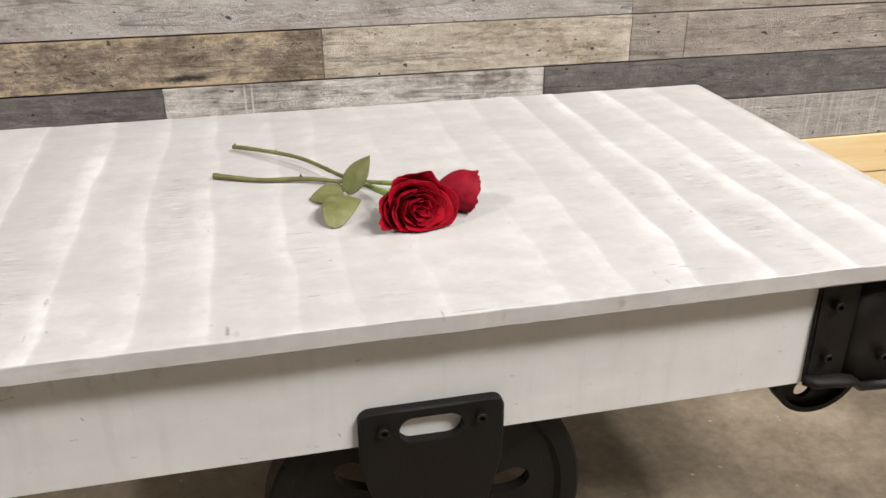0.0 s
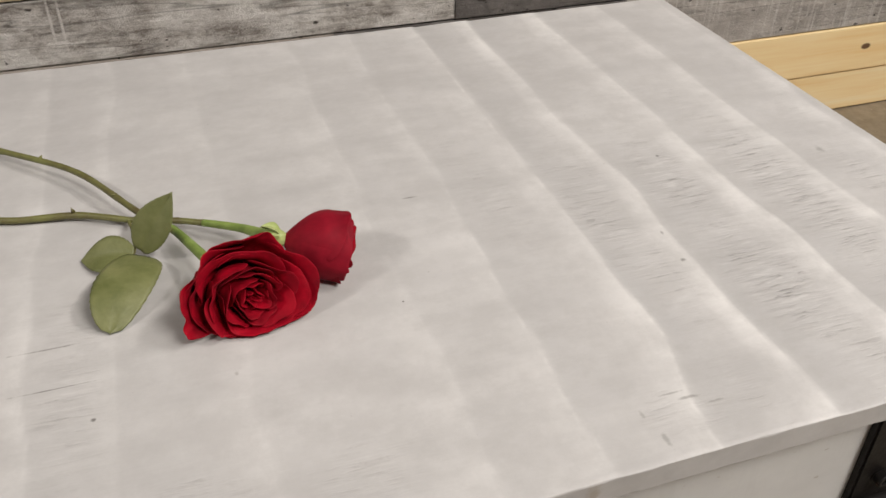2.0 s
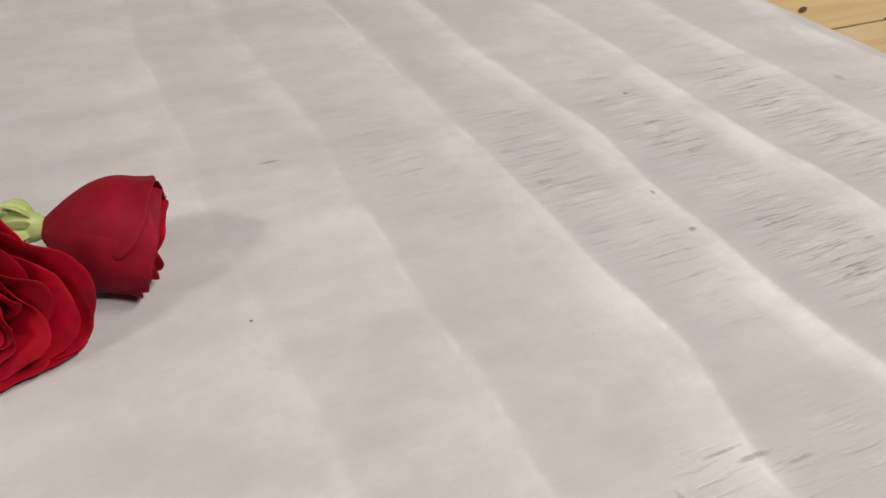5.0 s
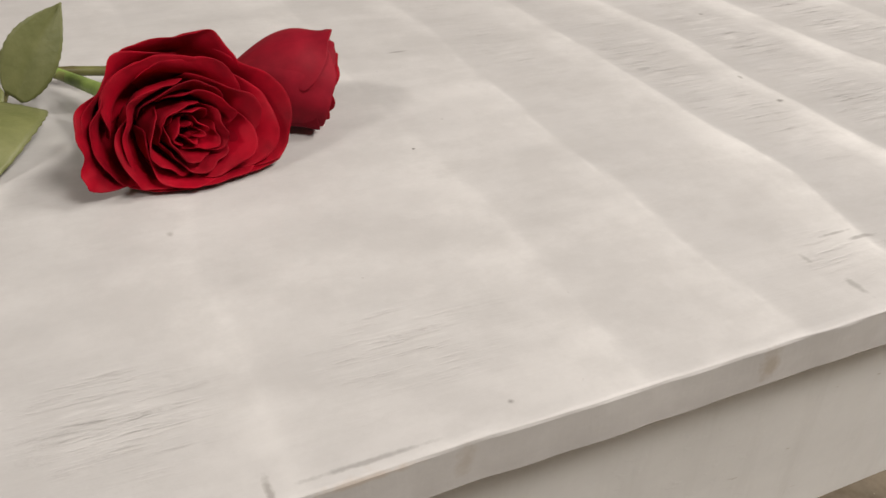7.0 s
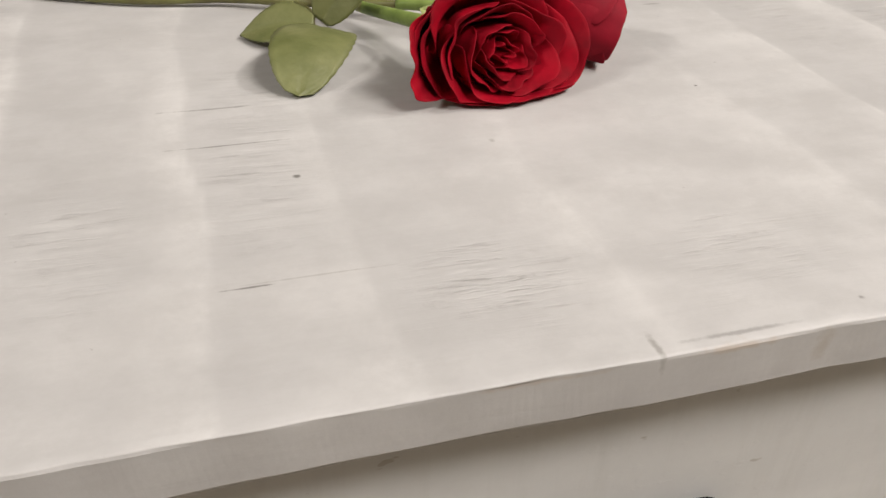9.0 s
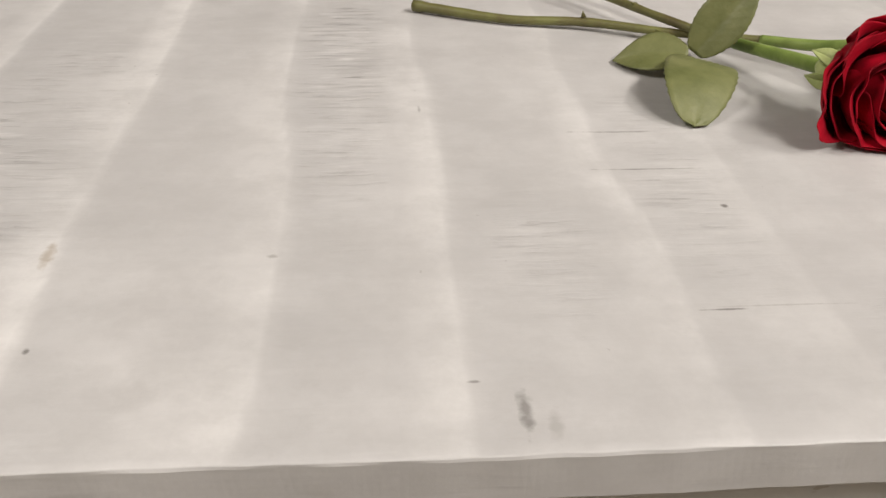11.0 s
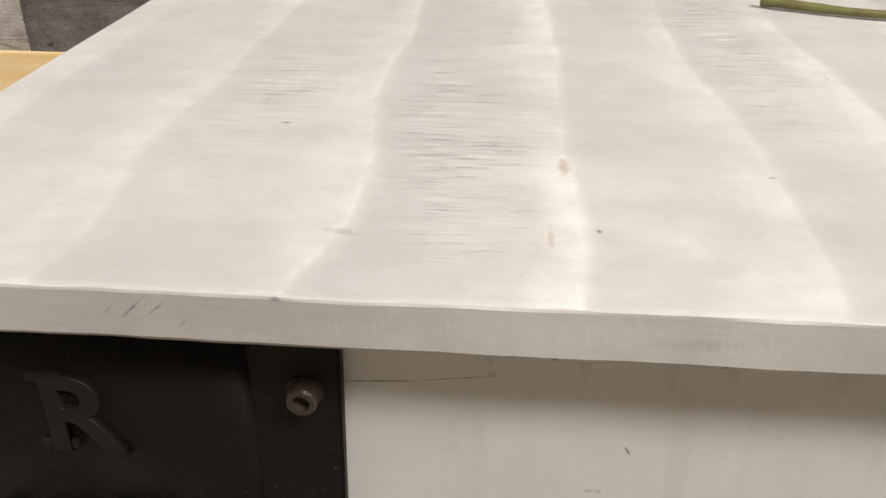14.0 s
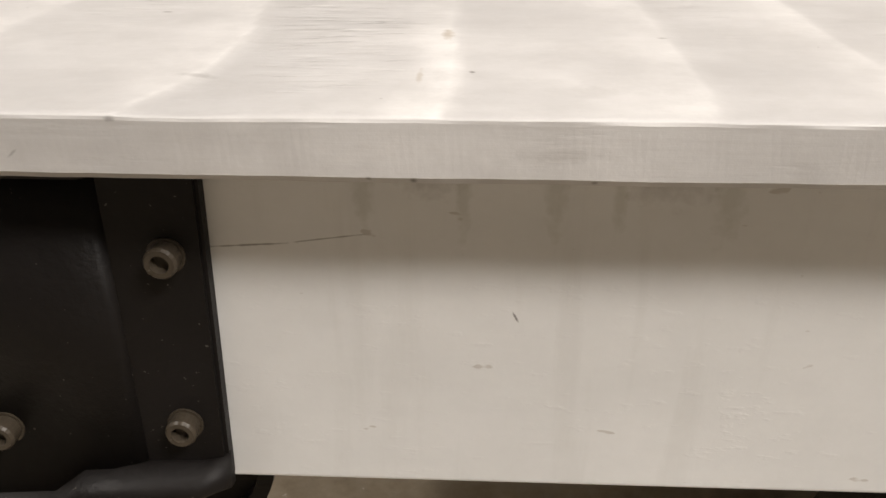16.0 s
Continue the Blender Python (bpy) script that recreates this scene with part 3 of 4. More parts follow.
def tabletop():
    nx, ny = 480, 150
    xs = [X0 + (X1 - X0) * i / nx for i in range(nx + 1)]
    ys = [Y0 + (Y1 - Y0) * j / ny for j in range(ny + 1)]
    verts, hollow, crests, faces = [], [], [], []

    def edge_y(x, k):
        return 0.0010 * noise.noise((x * 14, k, 0.0)) + 0.0006 * noise.noise((x * 60, k, 3.0))

    # loops from the flat top outwards and down round the rim
    inset = [(0.0010, 0.0), (0.0003, 0.0004), (0.0, 0.0013), (0.0, THICK - 0.002), (0.0015, THICK)]
    for j, y in enumerate(ys):
        for i, x in enumerate(xs):
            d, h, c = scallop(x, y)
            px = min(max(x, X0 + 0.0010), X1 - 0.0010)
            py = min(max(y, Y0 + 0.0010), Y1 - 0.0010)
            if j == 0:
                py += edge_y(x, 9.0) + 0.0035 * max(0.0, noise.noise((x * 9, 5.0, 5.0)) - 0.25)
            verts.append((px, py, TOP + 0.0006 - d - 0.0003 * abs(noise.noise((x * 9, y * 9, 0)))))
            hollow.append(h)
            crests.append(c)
    w = nx + 1
    for j in range(ny):
        for i in range(nx):
            faces.append((j * w + i, j * w + i + 1, (j + 1) * w + i + 1, (j + 1) * w + i))
    rim = [i for i in range(nx)] + [nx + j * w for j in range(ny)] + [ny * w + i for i in range(nx, 0, -1)] + [j * w for j in range(ny, 0, -1)]
    last = rim
    for k, (ins, drop) in enumerate(inset[1:]):
        ring = []
        for index in rim:
            i, j = index % w, index // w
            x, y = xs[i], ys[j]
            px = X0 + ins if i == 0 else X1 - ins if i == nx else min(max(x, X0 + ins), X1 - ins)
            py = Y0 + ins + edge_y(x, 2.0 + 0.3 * k) if j == 0 else Y1 - ins if j == ny else min(max(y, Y0 + ins), Y1 - ins)
            top = verts[index][2] if drop < 0.004 else TOP
            ring.append(len(verts))
            verts.append((px, py, top - drop))
            hollow.append(0.04)
            crests.append(0.0)
        for a in range(len(rim)):
            b = (a + 1) % len(rim)
            faces.append((last[a], ring[a], ring[b], last[b]))
        last = ring
    faces.append(tuple(last))
    me = bpy.data.meshes.new("tabletop")
    me.from_pydata(verts, [], faces)
    me.materials.append(m_top)
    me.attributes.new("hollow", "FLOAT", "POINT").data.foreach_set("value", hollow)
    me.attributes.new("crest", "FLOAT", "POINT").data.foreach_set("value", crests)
    me.polygons.foreach_set("use_smooth", [True] * len(faces))
    for k in range(nx * ny + len(rim), len(faces)):
        me.polygons[k].use_smooth = False
    me.update()
    return new("tabletop", me)


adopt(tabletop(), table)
AP_Y, AP_Z0, AP_Z1 = 0.032, 0.2998, TOP - THICK - 0.0003
adopt(part("side_beam", box(X0 + 0.03, X1 - 0.03, AP_Y, AP_Y + 0.02, AP_Z0, AP_Z1, bevel=0.0012), m_paint), table)
adopt(part("side_beam", box(X0 + 0.03, X1 - 0.03, Y1 - 0.052, Y1 - 0.032, AP_Z0, AP_Z1, bevel=0.0012), m_paint), table)
for x in (X0 + 0.03, X1 - 0.05):
    adopt(part("end_beam", box(x, x + 0.02, AP_Y + 0.0205, Y1 - 0.0525, AP_Z0, AP_Z1, bevel=0.0012), m_paint), table)


def bolt(parent, x, y, z, mat, label):
    """A socket-head bolt that stands out of a plate towards -y."""
    bm = bmesh.new()
    add_cylinder(bm, (0, -0.0005, 0), 0.0068, 0.001, seg=20)
    rings = []
    for radius, depth, sides in ((0.0057, 0.0, 24), (0.0059, -0.0065, 24), (0.0051, -0.0076, 24), (0.0033, -0.0076, 24), (0.0030, -0.0040, 24)):
        rings.append([bm.verts.new((radius * math.cos(2 * math.pi * k / sides), depth, radius * math.sin(2 * math.pi * k / sides))) for k in range(sides)])
    for a, b in zip(rings, rings[1:]):
        for k in range(24):
            bm.faces.new((a[k], a[(k + 1) % 24], b[(k + 1) % 24], b[k]))
    bm.faces.new(rings[-1])
    ob = part("bolt", bm, mat, parent, label)
    ob.location = (x, y, z)
    return ob


def letter(parent, text, x, z, size, y):
    data = bpy.data.curves.new("raised_letter", "FONT")
    data.body, data.size, data.extrude, data.bevel_depth, data.offset = text, size, 0.0009, 0.0009, 0.0003
    ob = new("raised_letter", data)
    deps = bpy.context.evaluated_depsgraph_get()
    me = bpy.data.meshes.new_from_object(ob.evaluated_get(deps))
    bpy.data.objects.remove(ob)
    me.transform(Matrix.Translation((x, y, z)) @ pose(0, 0, 0, 90))
    # slab serifs at the head and foot of the upright
    bm = bmesh.new()
    bm.from_mesh(me)
    for z0 in (z, z + 0.729 * size - 0.0045):
        add_box(bm, x - 0.002, x + 0.0125, y - 0.0010, y + 0.001, z0, z0 + 0.0045, bevel=0.001)
    bm.to_mesh(me)
    bm.free()
    me.materials.clear()
    me.materials.append(m_lightened)
    out = new("raised_letter", me)
    out.parent = parent
    return out


def corner_bracket(side):
    """side 1 is the end at X1. Built in u = distance from the inner edge towards the end of the table."""
    inner, step = (0.239, 0.047) if side > 0 else (-0.6050, 0.034)
    X = lambda u: inner + side * u  # noqa: E731
    length = 0.159 if side > 0 else 0.167
    br = part("corner_bracket", bmesh.new(), m_iron, None, "black cast iron corner plate with raised lettering")
    bm = bmesh.new()
    flange = [(X(0.0), 0.4395), (X(0.05), 0.4395), (X(0.05), 0.303), (X(0.003), 0.303)]
    add_prism(bm, flange if side < 0 else flange[::-1], AP_Y - 0.007, AP_Y - 0.0005, 0.0015)
    # the panel swells gently out of the flange
    swell = [(step, 0.0035), (step, 0.0071), (step + 0.004, 0.0092), (step + 0.012, 0.0112), (length, 0.0118), (length, 0.0035)]
    low = [bm.verts.new((X(u), AP_Y - d, 0.297)) for u, d in swell]
    high = [bm.verts.new((X(u), AP_Y - d, 0.4345)) for u, d in swell]
    shell = [bm.faces.new(low), bm.faces.new(high)]
    for k in range(len(swell)):
        q = (k + 1) % len(swell)
        shell.append(bm.faces.new((low[k], low[q], high[q], high[k])))
        shell[-1].smooth = 0 < k < 4
    bmesh.ops.recalc_face_normals(bm, faces=shell)
    add_box(bm, min(X(step - 0.002), X(length)), max(X(step - 0.002), X(length)), AP_Y - 0.0175, AP_Y - 0.003, 0.4330, 0.4395, bevel=0.003)
    bm.to_mesh(br.data)
    bm.free()
    lip = bmesh.new()
    steps = [(0.002, 0.3085, 0.010), (0.012, 0.306, 0.015), (0.040, 0.305, 0.018), (0.058, 0.3035, 0.018), (0.072, 0.293, 0.014), (0.10, 0.291, 0.014), (length, 0.291, 0.014)]
    rings = []
    for u, z, out in steps:
        ring = []
        for k in range(10):
            a = math.pi * (k / 9.0)
            ring.append(lip.verts.new((X(u), AP_Y - 0.004 - out * math.sin(a), z + 0.0075 * math.cos(a))))
        rings.append(ring)
    for a, b in zip(rings, rings[1:]):
        for k in range(9):
            lip.faces.new((a[k], a[k + 1], b[k + 1], b[k]))
        lip.faces.new((a[9], a[0], b[0], b[9]))
    lip.faces.new(rings[0])
    lip.faces.new(rings[-1])
    part("lip", lip, m_iron, br, smooth=True)
    # the half-round lug under the plate, with a hole through it
    lug = bmesh.new()
    cx, cz, r = X(0.0505), 0.2835, 0.055
    n, hole = 28, (-0.0125 * side, -0.022, 0.0115)
    outer_f, outer_b, inner_f, inner_b = [], [], [], []
    for k in range(n + 1):
        a = math.pi + math.pi * k / n
        for store, rad, y in ((outer_f, r, 0.060), (outer_b, r, 0.080), (inner_f, r - 0.007, 0.060), (inner_b, r - 0.007, 0.080)):
            store.append(lug.verts.new((cx + rad * math.cos(a), y, cz + 0.93 * rad * math.sin(a))))
    for k in range(n):
        lug.faces.new((outer_f[k], outer_f[k + 1], outer_b[k + 1], outer_b[k]))
        lug.faces.new((inner_f[k + 1], inner_f[k], inner_b[k], inner_b[k + 1]))
        lug.faces.new((outer_f[k + 1], outer_f[k], inner_f[k], inner_f[k + 1]))
        lug.faces.new((outer_b[k], outer_b[k + 1], inner_b[k + 1], inner_b[k]))
    # web with the hole: a fan of quads from the hole's rim to the outline
    web = [(cx + (r - 0.004) * math.cos(math.pi + math.pi * k / 18), cz + 0.93 * (r - 0.004) * math.sin(math.pi + math.pi * k / 18)) for k in range(19)]
    web += [(cx + (r - 0.004) * (1 - k / 9), 0.306) for k in range(0, 19)]
    hx, hz = cx + hole[0], cz + hole[1]
    for y in (0.068, 0.074):
        ring_a = [lug.verts.new((x, y, z)) for x, z in web]
        ring_b = []
        for x, z in web:
            d = Vector((x - hx, z - hz)).normalized() * hole[2]
            ring_b.append(lug.verts.new((hx + d.x, y, hz + d.y)))
        for k in range(len(web)):
            q = (k + 1) % len(web)
            lug.faces.new((ring_a[k], ring_a[q], ring_b[q], ring_b[k]))
    part("lug", lug, m_iron, br)
    bm = bmesh.new()
    add_box(bm, cx - 0.03, cx + 0.04, 0.0525, 0.1, 0.306, 0.336, bevel=0.003)
    part("lug_block", bm, m_iron, br)
    steel = m_bolt if side < 0 else m_iron
    note = "dull worn steel socket bolt" if side < 0 else ""
    if side < 0:
        spots = ((-0.619, AP_Y - 0.007, 0.4025), (-0.622, AP_Y - 0.007, 0.331), (-0.689, AP_Y - 0.0112, 0.3305))
        letter(br, "R", -0.7195, 0.3735, 0.0495, AP_Y - 0.0125)
        for x in (-0.747, -0.728, -0.7175, -0.703):
            bm = bmesh.new()
            add_box(bm, x, x + 0.0075, AP_Y - 0.0145, AP_Y - 0.010, 0.316, 0.3415, bevel=0.0012)
            part("raised_bar", bm, m_lightened, br)
    else:
        spots = ((0.2600, AP_Y - 0.007, 0.4015), (0.2605, AP_Y - 0.007, 0.3375), (0.328, AP_Y - 0.011, 0.3315))
    for x, y, z in spots:
        bolt(br, x, y, z, steel, note)
    return br


for side in (1, -1):
    br = corner_bracket(side)
    br.parent = table
    br.matrix_parent_inverse = table.matrix_basis.inverted()

WHEEL_X = -0.1755


def handle_plate():
    bm = bmesh.new()
    out = rounded(-0.2525, -0.1045, 0.20, 0.3458, 0.012)
    outline = [p for p in out if p[1] > 0.3] + [(-0.2525, 0.280), (-0.2495, 0.266), (-0.225, 0.175), (-0.13, 0.175), (-0.1055, 0.268), (-0.1045, 0.298)]
    slot = rounded(-0.2125, -0.1470, 0.3050, 0.3350, 0.0149, 8)
    cx, cz = -0.18, 0.32
    ang = lambda p: math.atan2(p[1] - cz, p[0] - cx)  # noqa: E731
    # walk both loops by angle and fill between them
    def at_angle(poly, a):
        best = None
        for p, q in zip(poly, poly[1:] + poly[:1]):
            dx, dz = math.cos(a), math.sin(a)
            ex, ez = q[0] - p[0], q[1] - p[1]
            den = dx * ez - dz * ex
            if abs(den) < 1e-12:
                continue
            t = ((p[0] - cx) * ez - (p[1] - cz) * ex) / den
            s = ((p[0] - cx) * dz - (p[1] - cz) * dx) / den
            if t > 0 and -1e-9 <= s <= 1 + 1e-9:
                best = t if best is None else max(best, t)
        return cx + best * math.cos(a), cz + best * math.sin(a)
    angles = sorted({round(ang(p), 5) for p in outline + slot})
    y0, y1 = 0.0205, 0.0317
    loops = []
    for poly, ins, y in ((slot, 0, y1), (slot, 0, y0), (outline, -0.0025, y0), (outline, 0, y0 + 0.0025), (outline, 0, y1)):
        loop = []
        for a in angles:
            x, z = at_angle(poly, a)
            if ins:
                d = Vector((x - cx, z - cz))
                d *= 1 + ins / d.length
                x, z = cx + d.x, cz + d.y
            loop.append(bm.verts.new((x, y, z)))
        loops.append(loop)
    n = len(angles)
    for a, b in zip(loops, loops[1:] + loops[:1]):
        for k in range(n):
            q = (k + 1) % n
            bm.faces.new((a[k], a[q], b[q], b[k]))
    plate = part("handle_plate", bm, m_iron, None, "black iron axle plate with a slotted hand hole")
    bolt(plate, -0.2285, y0, 0.3255, m_iron, "")
    bolt(plate, -0.1300, y0, 0.3275, m_iron, "")
    return plate


adopt(handle_plate(), table)


def cart_wheel(y0, y1):
    R, cz = 0.177, 0.177
    bm = bmesh.new()
    seg = 64
    profile = [(R, y0 + 0.003), (R - 0.003, y0), (R - 0.022, y0), (R - 0.028, y0 + 0.006), (R - 0.028, y1 - 0.006), (R - 0.022, y1), (R - 0.003, y1), (R, y1 - 0.003)]
    rings = [[bm.verts.new((r * math.cos(2 * math.pi * k / seg), y, r * math.sin(2 * math.pi * k / seg))) for k in range(seg)] for r, y in profile]
    for a, b in zip(rings, rings[1:] + rings[:1]):
        for k in range(seg):
            bm.faces.new((a[k], a[(k + 1) % seg], b[(k + 1) % seg], b[k]))
    rim = part("cart_wheel", bm, m_iron, None, "large black cast iron wheel with a pierced web", smooth=False)
    # a cast web of eight sectors, each pierced by a drop-shaped hole
    n, half = 36, radians(22.8)
    for k in range(8):
        web = bmesh.new()
        a0 = radians(10 + 45 * k)
        front, back = y0 + 0.006 + 0.0004 * (k % 2), y0 + 0.020 + 0.0004 * (k % 2)
        loops = [[], [], [], []]
        for q in range(n):
            phi = 2 * math.pi * q / n
            swell = 0.75 + 0.25 * math.cos(phi)
            hole = (0.088 + 0.032 * math.cos(phi), 0.020 * swell * math.sin(phi))
            far = 0.0
            while True:
                px, pz = 0.088 + far * math.cos(phi), far * math.sin(phi)
                if not 0.028 < math.hypot(px, pz) < 0.152 or abs(math.atan2(pz, px)) > half:
                    break
                far += 0.0004
            for loop, (x, z), y in zip(loops, ((px, pz), hole, hole, (px, pz)), (front, front, back, back)):
                loop.append(web.verts.new((x * math.cos(a0) - z * math.sin(a0), y, x * math.sin(a0) + z * math.cos(a0))))
        for a, b in zip(loops, loops[1:]):
            for q in range(n):
                web.faces.new((a[q], a[(q + 1) % n], b[(q + 1) % n], b[q]))
        part("web_panel", web, m_iron, rim)
    hub = bmesh.new()
    add_cylinder(hub, (0, (y0 + y1) / 2, 0), 0.036, y1 - y0 + 0.012, seg=28)
    part("hub", hub, m_iron, rim)
    rim.location = (WHEEL_X, 0, cz)
    return rim


for y in (0.062, Y1 - 0.104):
    adopt(cart_wheel(y, y + 0.042), table)
bm = bmesh.new()
add_cylinder(bm, (WHEEL_X, 0.333, 0.177), 0.014, 0.63, seg=20)
adopt(part("axle", bm, m_iron), table)


# ---- the roses ----
def tube(name, points, radii, mat, parent, label="", seg=10, wobble=0.0):
    """A round stem along smooth points."""
    pts = [Vector(p) for p in points]
    fine, rad = [], []
    for i in range(len(pts) - 1):
        p0, p1, p2, p3 = pts[max(i - 1, 0)], pts[i], pts[i + 1], pts[min(i + 2, len(pts) - 1)]
        for k in range(8):
            t = k / 8
            fine.append(0.5 * ((2 * p1) + (p2 - p0) * t + (2 * p0 - 5 * p1 + 4 * p2 - p3) * t * t + (3 * p1 - p0 - 3 * p2 + p3) * t ** 3))
            rad.append(radii[i] * (1 - t) + radii[i + 1] * t)
    fine.append(pts[-1])
    rad.append(radii[-1])
    bm = bmesh.new()
    rings = []
    for i, p in enumerate(fine):
        d = (fine[min(i + 1, len(fine) - 1)] - fine[max(i - 1, 0)]).normalized()
        side = d.cross(Vector((0, 0, 1))).normalized()
        up = side.cross(d)
        r = rad[i] * (1 + wobble * noise.noise((i * 0.7, 0, 0)))
        rings.append([bm.verts.new(p + r * (math.cos(2 * math.pi * k / seg) * side + math.sin(2 * math.pi * k / seg) * up)) for k in range(seg)])
    for a, b in zip(rings, rings[1:]):
        for k in range(seg):
            bm.faces.new((a[k], a[(k + 1) % seg], b[(k + 1) % seg], b[k]))
    bm.faces.new(rings[0])
    bm.faces.new(rings[-1])
    return part(name, bm, mat, parent, label, smooth=True)


def thorn(parent, p, d, size):
    bm = bmesh.new()
    bmesh.ops.create_cone(bm, cap_ends=True, segments=8, radius1=size * 0.45, radius2=0.0002, depth=size, matrix=Matrix.Translation(p) @ Vector(d).to_track_quat("Z", "Y").to_matrix().to_4x4() @ pose(0, 0, size * 0.4))
    part("thorn", bm, m_stem, parent, smooth=True)


def leaf(parent, base, tip, up, width, curl, fold, mat=None, skew=0.0):
    """A blade from base to tip with a toothed rim, folded a little along its midrib."""
    base, tip, up = Vector(base), Vector(tip), Vector(up).normalized()
    along = tip - base
    side = along.cross(up).normalized()
    up = side.cross(along.normalized())
    n, m = 26, 6
    bm = bmesh.new()
    rows = []
    for i in range(n + 1):
        t = i / n
        w = width * (math.sin(math.pi * min(1.0, t * 0.97 + 0.03) ** 0.84)) ** (0.48 if skew else 0.60 + 0.35 * t)
        w *= 1 + (0.018 if i % 2 else -0.015)
        row = []
        for j in range(-m, m + 1):
            s = j / m
            vein = 0.0005 * math.cos(s * 0.0 + (t * 9 - abs(s) * 2.2) * math.pi * 2) * (1 - abs(s)) * abs(s) * 3
            lift = curl * math.sin(math.pi * t) + fold * abs(s) * w + vein - 0.0006 * (1 - min(1, abs(s) * 5))
            row.append(bm.verts.new(base + along * (t + skew * s * math.sin(math.pi * t)) + side * s * w + up * lift))
        rows.append(row)
    for a, b in zip(rows, rows[1:]):
        for j in range(2 * m):
            bm.faces.new((a[j], a[j + 1], b[j + 1], b[j]))
    ob = part("leaf", bm, mat or m_leaf, parent, smooth=True)
    ob.modifiers.new("thick", "SOLIDIFY").thickness = 0.0006
    return ob


def axes_from(d):
    """Columns across, across and along d."""
    d = Vector(d).normalized()
    a = d.cross(Vector((0, 0, 1))).normalized()
    return a, a.cross(d) * -1, d


def petal(parent, base, frame_axes, angle, half, r0, r1, length, lean, curl, tipped, seed, mat, floor=TOP + 0.0012, off=0.0, shoulder=0.20, tuck=0.0, ruffle=1.0, back=0.0):
    """One petal of a bloom. r0 and r1: radius at the foot's belly and at the rim; curl: how far the rim rolls out."""
    a, b, d = frame_axes
    n, m = 20, 14
    bm = bmesh.new()
    rows = []
    for i in range(m + 1):
        v = i / m
        row = []
        for j in range(n + 1):
            u = -1 + 2 * j / n
            th = angle + half * u * (0.45 + 0.55 * math.sin(math.pi * min(1, v + 0.12) * 0.55))
            rise = v * (1 - shoulder * u * u * v - 0.10 * abs(u) ** 4 * v) + tipped * max(0, 1 - abs(u) * 3.2) * v ** 4
            w = max(0.0, min(1.0, rise))
            belly = math.sin(min(1.0, w * 1.5) * math.pi / 2)
            r = r0 * belly * (1 - w) + r1 * (belly * w) + lean * w * w
            wave = 0.0024 * noise.noise((u * 1.7 + seed, v * 1.7, seed * 1.3)) * v
            wave += 0.0013 * math.sin(u * 7 + seed * 2) * v ** 3 + 0.0009 * noise.noise((u * 6 + seed, v * 3, seed)) * v * v
            roll = max(0.0, w - 0.64) / 0.36
            wave += ruffle * (0.0020 * noise.noise((u * 3.1 + seed, seed * 2.1, v * 2)) * v * v + 0.0012 * noise.noise((u * 8 + seed, v * 2, 5.0)) * v ** 4)
            r = r * (1 + tuck * u * v) + wave + curl * roll ** 1.5
            z = length * rise - 0.55 * curl * roll ** 2 + 0.0012 * noise.noise((u * 3 + seed, seed, 2.0)) * v + off
            z += ruffle * (0.0024 * noise.noise((u * 2.3 + seed, 3.0, seed)) + 0.0009 * noise.noise((u * 11 + seed, 8.0, seed))) * v ** 3 - back * roll ** 1.6
            p = base + d * z + r * (math.cos(th) * a + math.sin(th) * b)
            if p.z < floor + 0.004:
                # petals that press on the table are squeezed in towards the bloom's middle
                middle = base + d * z
                pull = 0.55 * min(1.0, (floor + 0.004 - p.z) / max(r, 0.006))
                p.x += (middle.x - p.x) * pull
                p.y += (middle.y - p.y) * pull
                low = floor + 0.004 * math.exp((p.z - floor - 0.004) / 0.02)
                p.z = min(max(low, floor), floor + 0.004)
            row.append(bm.verts.new(p))
        rows.append(row)
    for c, e in zip(rows, rows[1:]):
        for j in range(n):
            bm.faces.new((c[j], c[j + 1], e[j + 1], e[j]))
    ob = part("petal", bm, mat, parent, smooth=True)
    ob.modifiers.new("thick", "SOLIDIFY").thickness = 0.0007
    ob.modifiers.new("round", "SUBSURF").levels = 1
    ob.modifiers["round"].render_levels = 1
    return ob


def sepal(parent, base, frame_axes, angle, length, out):
    a, b, d = frame_axes
    side = math.cos(angle) * a + math.sin(angle) * b
    tip = base + d * length * 0.55 + side * out
    if tip.z < TOP + 0.003:
        tip.z = TOP + 0.003
    leaf(parent, base + side * 0.004, tip, d * -1 + side, 0.0048, 0.003, 0.25, m_sepal)


rose = thing("red_rose", "open deep red cut rose lying on the tabletop", "rose", "roses on the table", at=(-0.2, 0.25, TOP))
face = Vector((-0.1540, 0.1850, 0.4830))
aim = Vector((0.42, -0.90, 0.02)).normalized()
across = axes_from((0.12, -0.91, 0.39))
ax = (across[0] * 0.92, across[1] * 0.84, aim)
foot = face - aim * 0.038
rng = random.Random(5)
# the tight heart, then wider and wider spirals with rims that roll out, unevenly spaced
petals = []
turn = 0.0
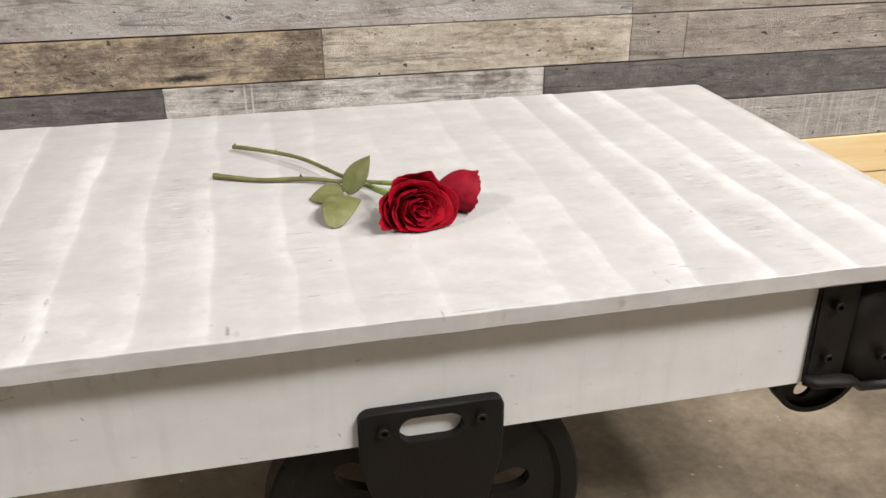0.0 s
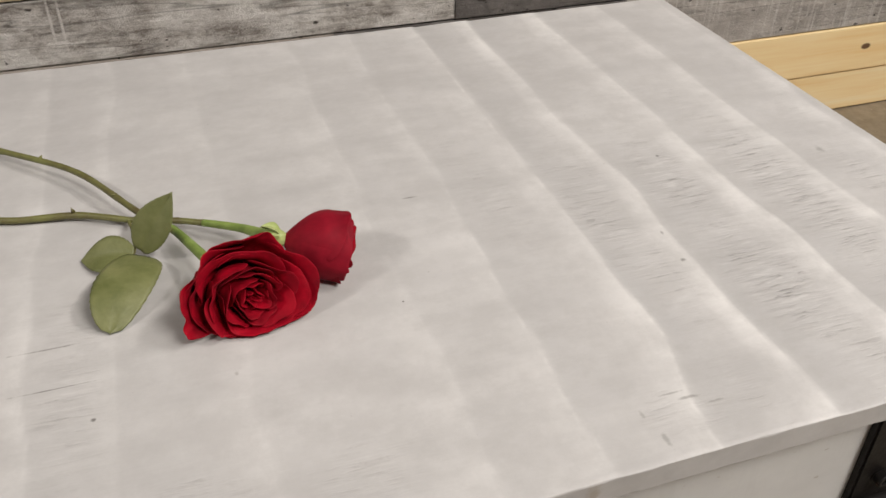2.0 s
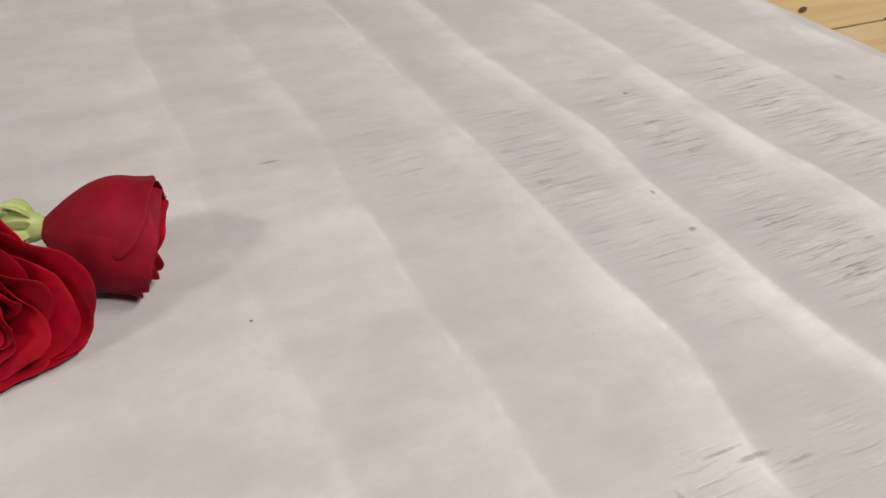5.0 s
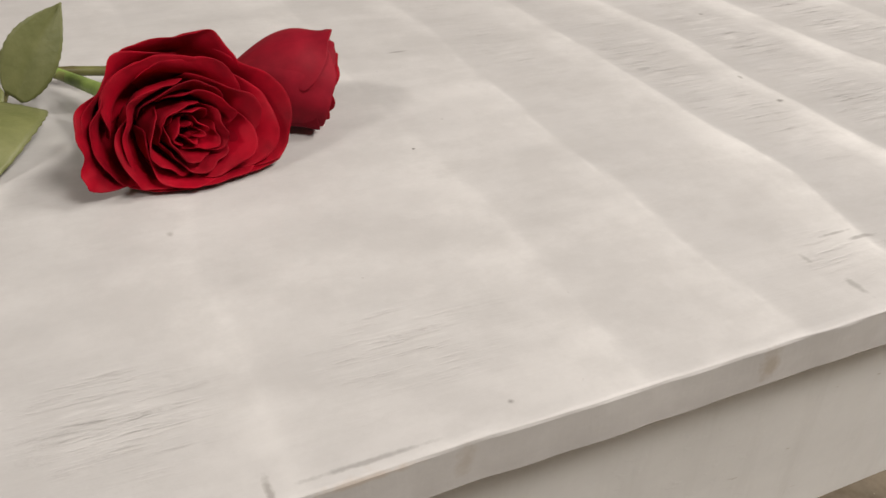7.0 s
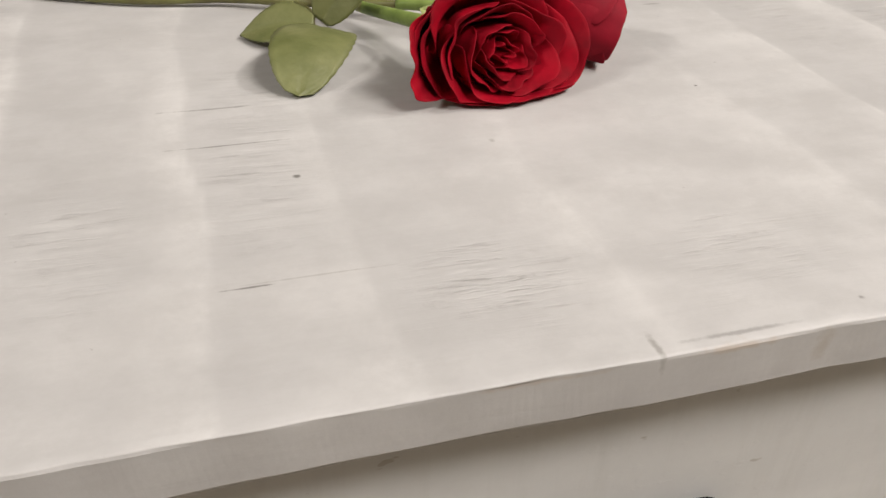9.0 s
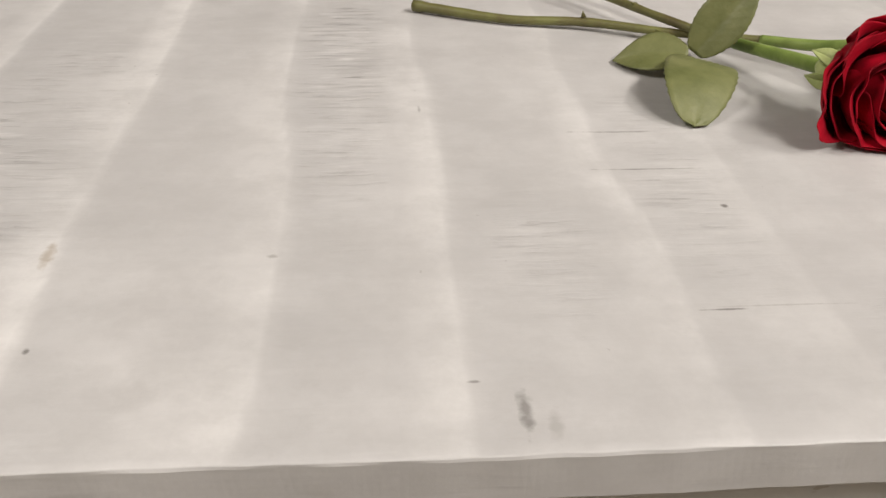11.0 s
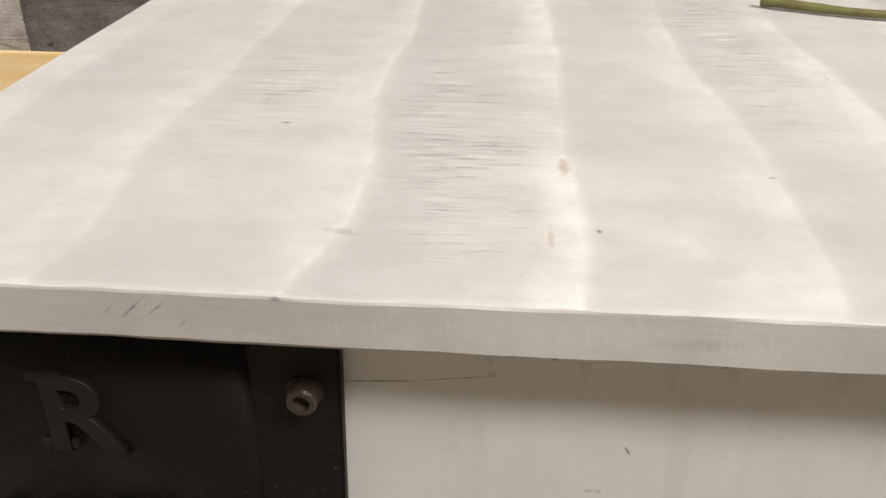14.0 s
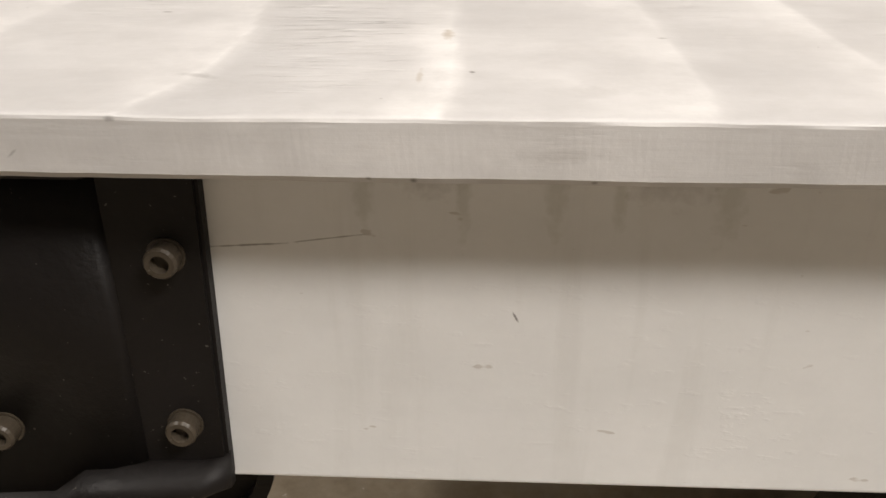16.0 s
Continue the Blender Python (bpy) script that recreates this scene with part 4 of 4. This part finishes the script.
for count, half, r_in, r_out, long_in, long_out, roll_in, roll_out in (
        (5, 1.75, 0.0020, 0.0062, 0.0350, 0.0372, 0.0004, 0.0010),
        (6, 1.40, 0.0085, 0.0140, 0.0385, 0.0412, 0.0018, 0.0035),
        (6, 1.25, 0.0165, 0.0225, 0.0415, 0.0425, 0.0045, 0.0075),
        (6, 1.15, 0.0245, 0.0300, 0.0420, 0.0395, 0.0080, 0.0110)):
    for k in range(count):
        f = k / (count - 1)
        turn += 2.4 + rng.uniform(-0.25, 0.25)
        r1 = r_in + (r_out - r_in) * f
        petals.append((turn, half, r1 + 0.0012, r1, long_in + (long_out - long_in) * f, 0.001, roll_in + (roll_out - roll_in) * f, 0.04, rng.uniform(0.08, 0.17)))
for angle, half, r1, tip in ((-0.2, 1.2, 0.0350, 0.05), (-0.75, 1.15, 0.0385, 0.06), (3.05, 1.15, 0.0395, 0.05), (-1.80, 0.95, 0.0410, 0.14), (2.25, 1.1, 0.0400, 0.06), (1.40, 0.85, 0.0400, 0.03), (0.0, 0.70, 0.0425, 0.05)):
    petals.append((angle, half, 0.031, r1, 0.0365, 0.003, 0.0060, tip, 0.05))
for i, (angle, half, r0, r1, length, lean, curl, tip, tuck) in enumerate(petals):
    adopt(petal(None, foot, ax, angle, half + rng.uniform(-0.1, 0.1), r0, r1, length + rng.uniform(-0.0012, 0.0012), lean, curl, tip, i * 1.37 + 0.4, m_petal, tuck=tuck, ruffle=0.4 + 0.045 * i), rose)


def calyx(parent, base, frame_axes, size):
    a, b, d = frame_axes
    bm = bmesh.new()
    bmesh.ops.create_uvsphere(bm, u_segments=16, v_segments=10, radius=size)
    for v in bm.verts:
        v.co = base + d * (v.co.z * 1.3 - size * 0.5) + v.co.x * a + v.co.y * b
    adopt(part("calyx", bm, m_sepal, None, "pale green swollen base of the bloom", smooth=True), parent)


def put_leaf(parent, *args):
    adopt(leaf(None, *args), parent)


calyx(rose, foot, ax, 0.0095)
for k in range(5):
    before = set(bpy.data.objects)
    sepal(None, foot, ax, k * 1.257 + 0.3, -0.026, 0.013)
    for ob in set(bpy.data.objects) - before:
        ob.name = "sepal"
        adopt(ob, rose)
stem = tube("stem", [(-0.354, 0.494, TOP + 0.0065), (-0.319, 0.460, 0.4705), (-0.269, 0.408, 0.4735), (-0.224, 0.332, 0.4735), (-0.197, 0.294, 0.473), tuple(foot - aim * 0.016), tuple(foot - aim * 0.004)], [0.0032, 0.0026, 0.0026, 0.0026, 0.0028, 0.0034, 0.005], m_stem, None, wobble=0.15)
adopt(stem, rose)
adopt(tube("neck", [(-0.205, 0.307, 0.4732), (-0.197, 0.294, 0.473), tuple(foot - aim * 0.016), tuple(foot - aim * 0.004)], [0.0029, 0.0033, 0.0042, 0.006], m_neck, None, "bright green upper stem"), rose)
for p, d in (((-0.351, 0.492, TOP + 0.008), (-0.2, 0.3, 1)), ((-0.30, 0.442, 0.473), (0.4, 0.5, 0.4)), ((-0.24, 0.36, 0.475), (-0.5, -0.3, 0.4))):
    thorn(stem, Vector(p), d, 0.005)

bud = thing("red_rose", "half-open dark red cut rose lying on the tabletop", "rose", "roses on the table", at=(-0.1, 0.26, TOP))
aim2 = Vector((0.928, -0.206, -0.250)).normalized()
foot2 = Vector((-0.1285, 0.2430, 0.4880))
ax2 = axes_from(aim2)
petals2 = []
for k in range(4):
    petals2.append((k * 2.1, 1.6, 0.006 + 0.001 * k, 0.005 + 0.0015 * k, 0.045, 0.0, 0.0))
for k in range(5):
    petals2.append((0.5 + k * 2.3, 1.5, 0.015 + 0.001 * k, 0.012 + 0.0011 * k, 0.048, 0.0, 0.001))
for k in range(5):
    petals2.append((-1.0 + k * 2.2, 1.45, 0.0225 + 0.0006 * k, 0.0185 + 0.0008 * k, 0.0465 - 0.0003 * k, 0.0, 0.0010))
petals2.append((0.1, 1.35, 0.0262, 0.0225, 0.0455, 0.0, 0.0015))
petals2.append((2.6, 1.35, 0.0258, 0.0225, 0.0455, 0.0, 0.0030))
petals2.append((0.95, 0.9, 0.0262, 0.0235, 0.0450, 0.0, 0.0040))
petals2.append((-1.50, 1.30, 0.0262, 0.0240, 0.0470, 0.0, 0.0012))
for i, (angle, half, r0, r1, length, lean, curl) in enumerate(petals2):
    adopt(petal(None, foot2, ax2, angle, half, r0 * 1.07, r1 * 1.09, length * 1.09, lean, curl * 1.5 + 0.0006, 0.0, i * 2.11 + 9.0, m_petal if i < 9 else m_petal_back, shoulder=0.05 if i < 17 else 0.22, tuck=0.06 if i < 17 else -0.05, ruffle=1.2 if i < 17 else 0.6, back=0.0 if i < 17 else 0.005), bud)
calyx(bud, foot2, ax2, 0.0072)
for k in range(5):
    before = set(bpy.data.objects)
    sepal(None, foot2, ax2, k * 1.257 + 0.9, -0.026, 0.008)
    for ob in set(bpy.data.objects) - before:
        ob.name = "sepal"
        adopt(ob, bud)
stem2 = tube("stem", [(-0.379, 0.392, TOP + 0.005), (-0.322, 0.365, TOP + 0.0045), (-0.271, 0.355, 0.4655), (-0.226, 0.330, 0.4675), (-0.192, 0.316, 0.469), (-0.152, 0.284, 0.475), tuple(foot2 - aim2 * 0.004)], [0.0037, 0.0027, 0.0029, 0.0025, 0.0026, 0.003, 0.0045], m_stem, None, wobble=0.15)
adopt(stem2, bud)
adopt(tube("neck", [(-0.178, 0.306, 0.4710), (-0.152, 0.284, 0.475), tuple(foot2 - aim2 * 0.004)], [0.0029, 0.0034, 0.0052], m_neck, None, "bright green upper stem"), bud)
thorn(stem2, Vector((-0.273, 0.356, 0.469)), (-0.2, 0.1, 1), 0.004)
stalk = tube("leaf_stalk", [(-0.233, 0.335, 0.467), (-0.230, 0.315, 0.470), (-0.228, 0.298, 0.471), (-0.231, 0.276, 0.469)], [0.0014, 0.0012, 0.0012, 0.0012], m_stem, None, seg=8)
adopt(stalk, bud)
put_leaf(bud, (-0.225, 0.284, 0.471), (-0.195, 0.285, 0.5145), (-0.45, -0.85, 0.35), 0.0138, 0.002, 0.14)
put_leaf(bud, (-0.226, 0.279, 0.4705), (-0.2490, 0.206, 0.4625), (0.25, 0.1, 1), 0.0200, 0.011, -0.10, None, 0.12)
put_leaf(bud, (-0.230, 0.280, 0.4715), (-0.268, 0.296, 0.4625), (0.1, -0.5, 1), 0.0150, 0.003, 0.15)
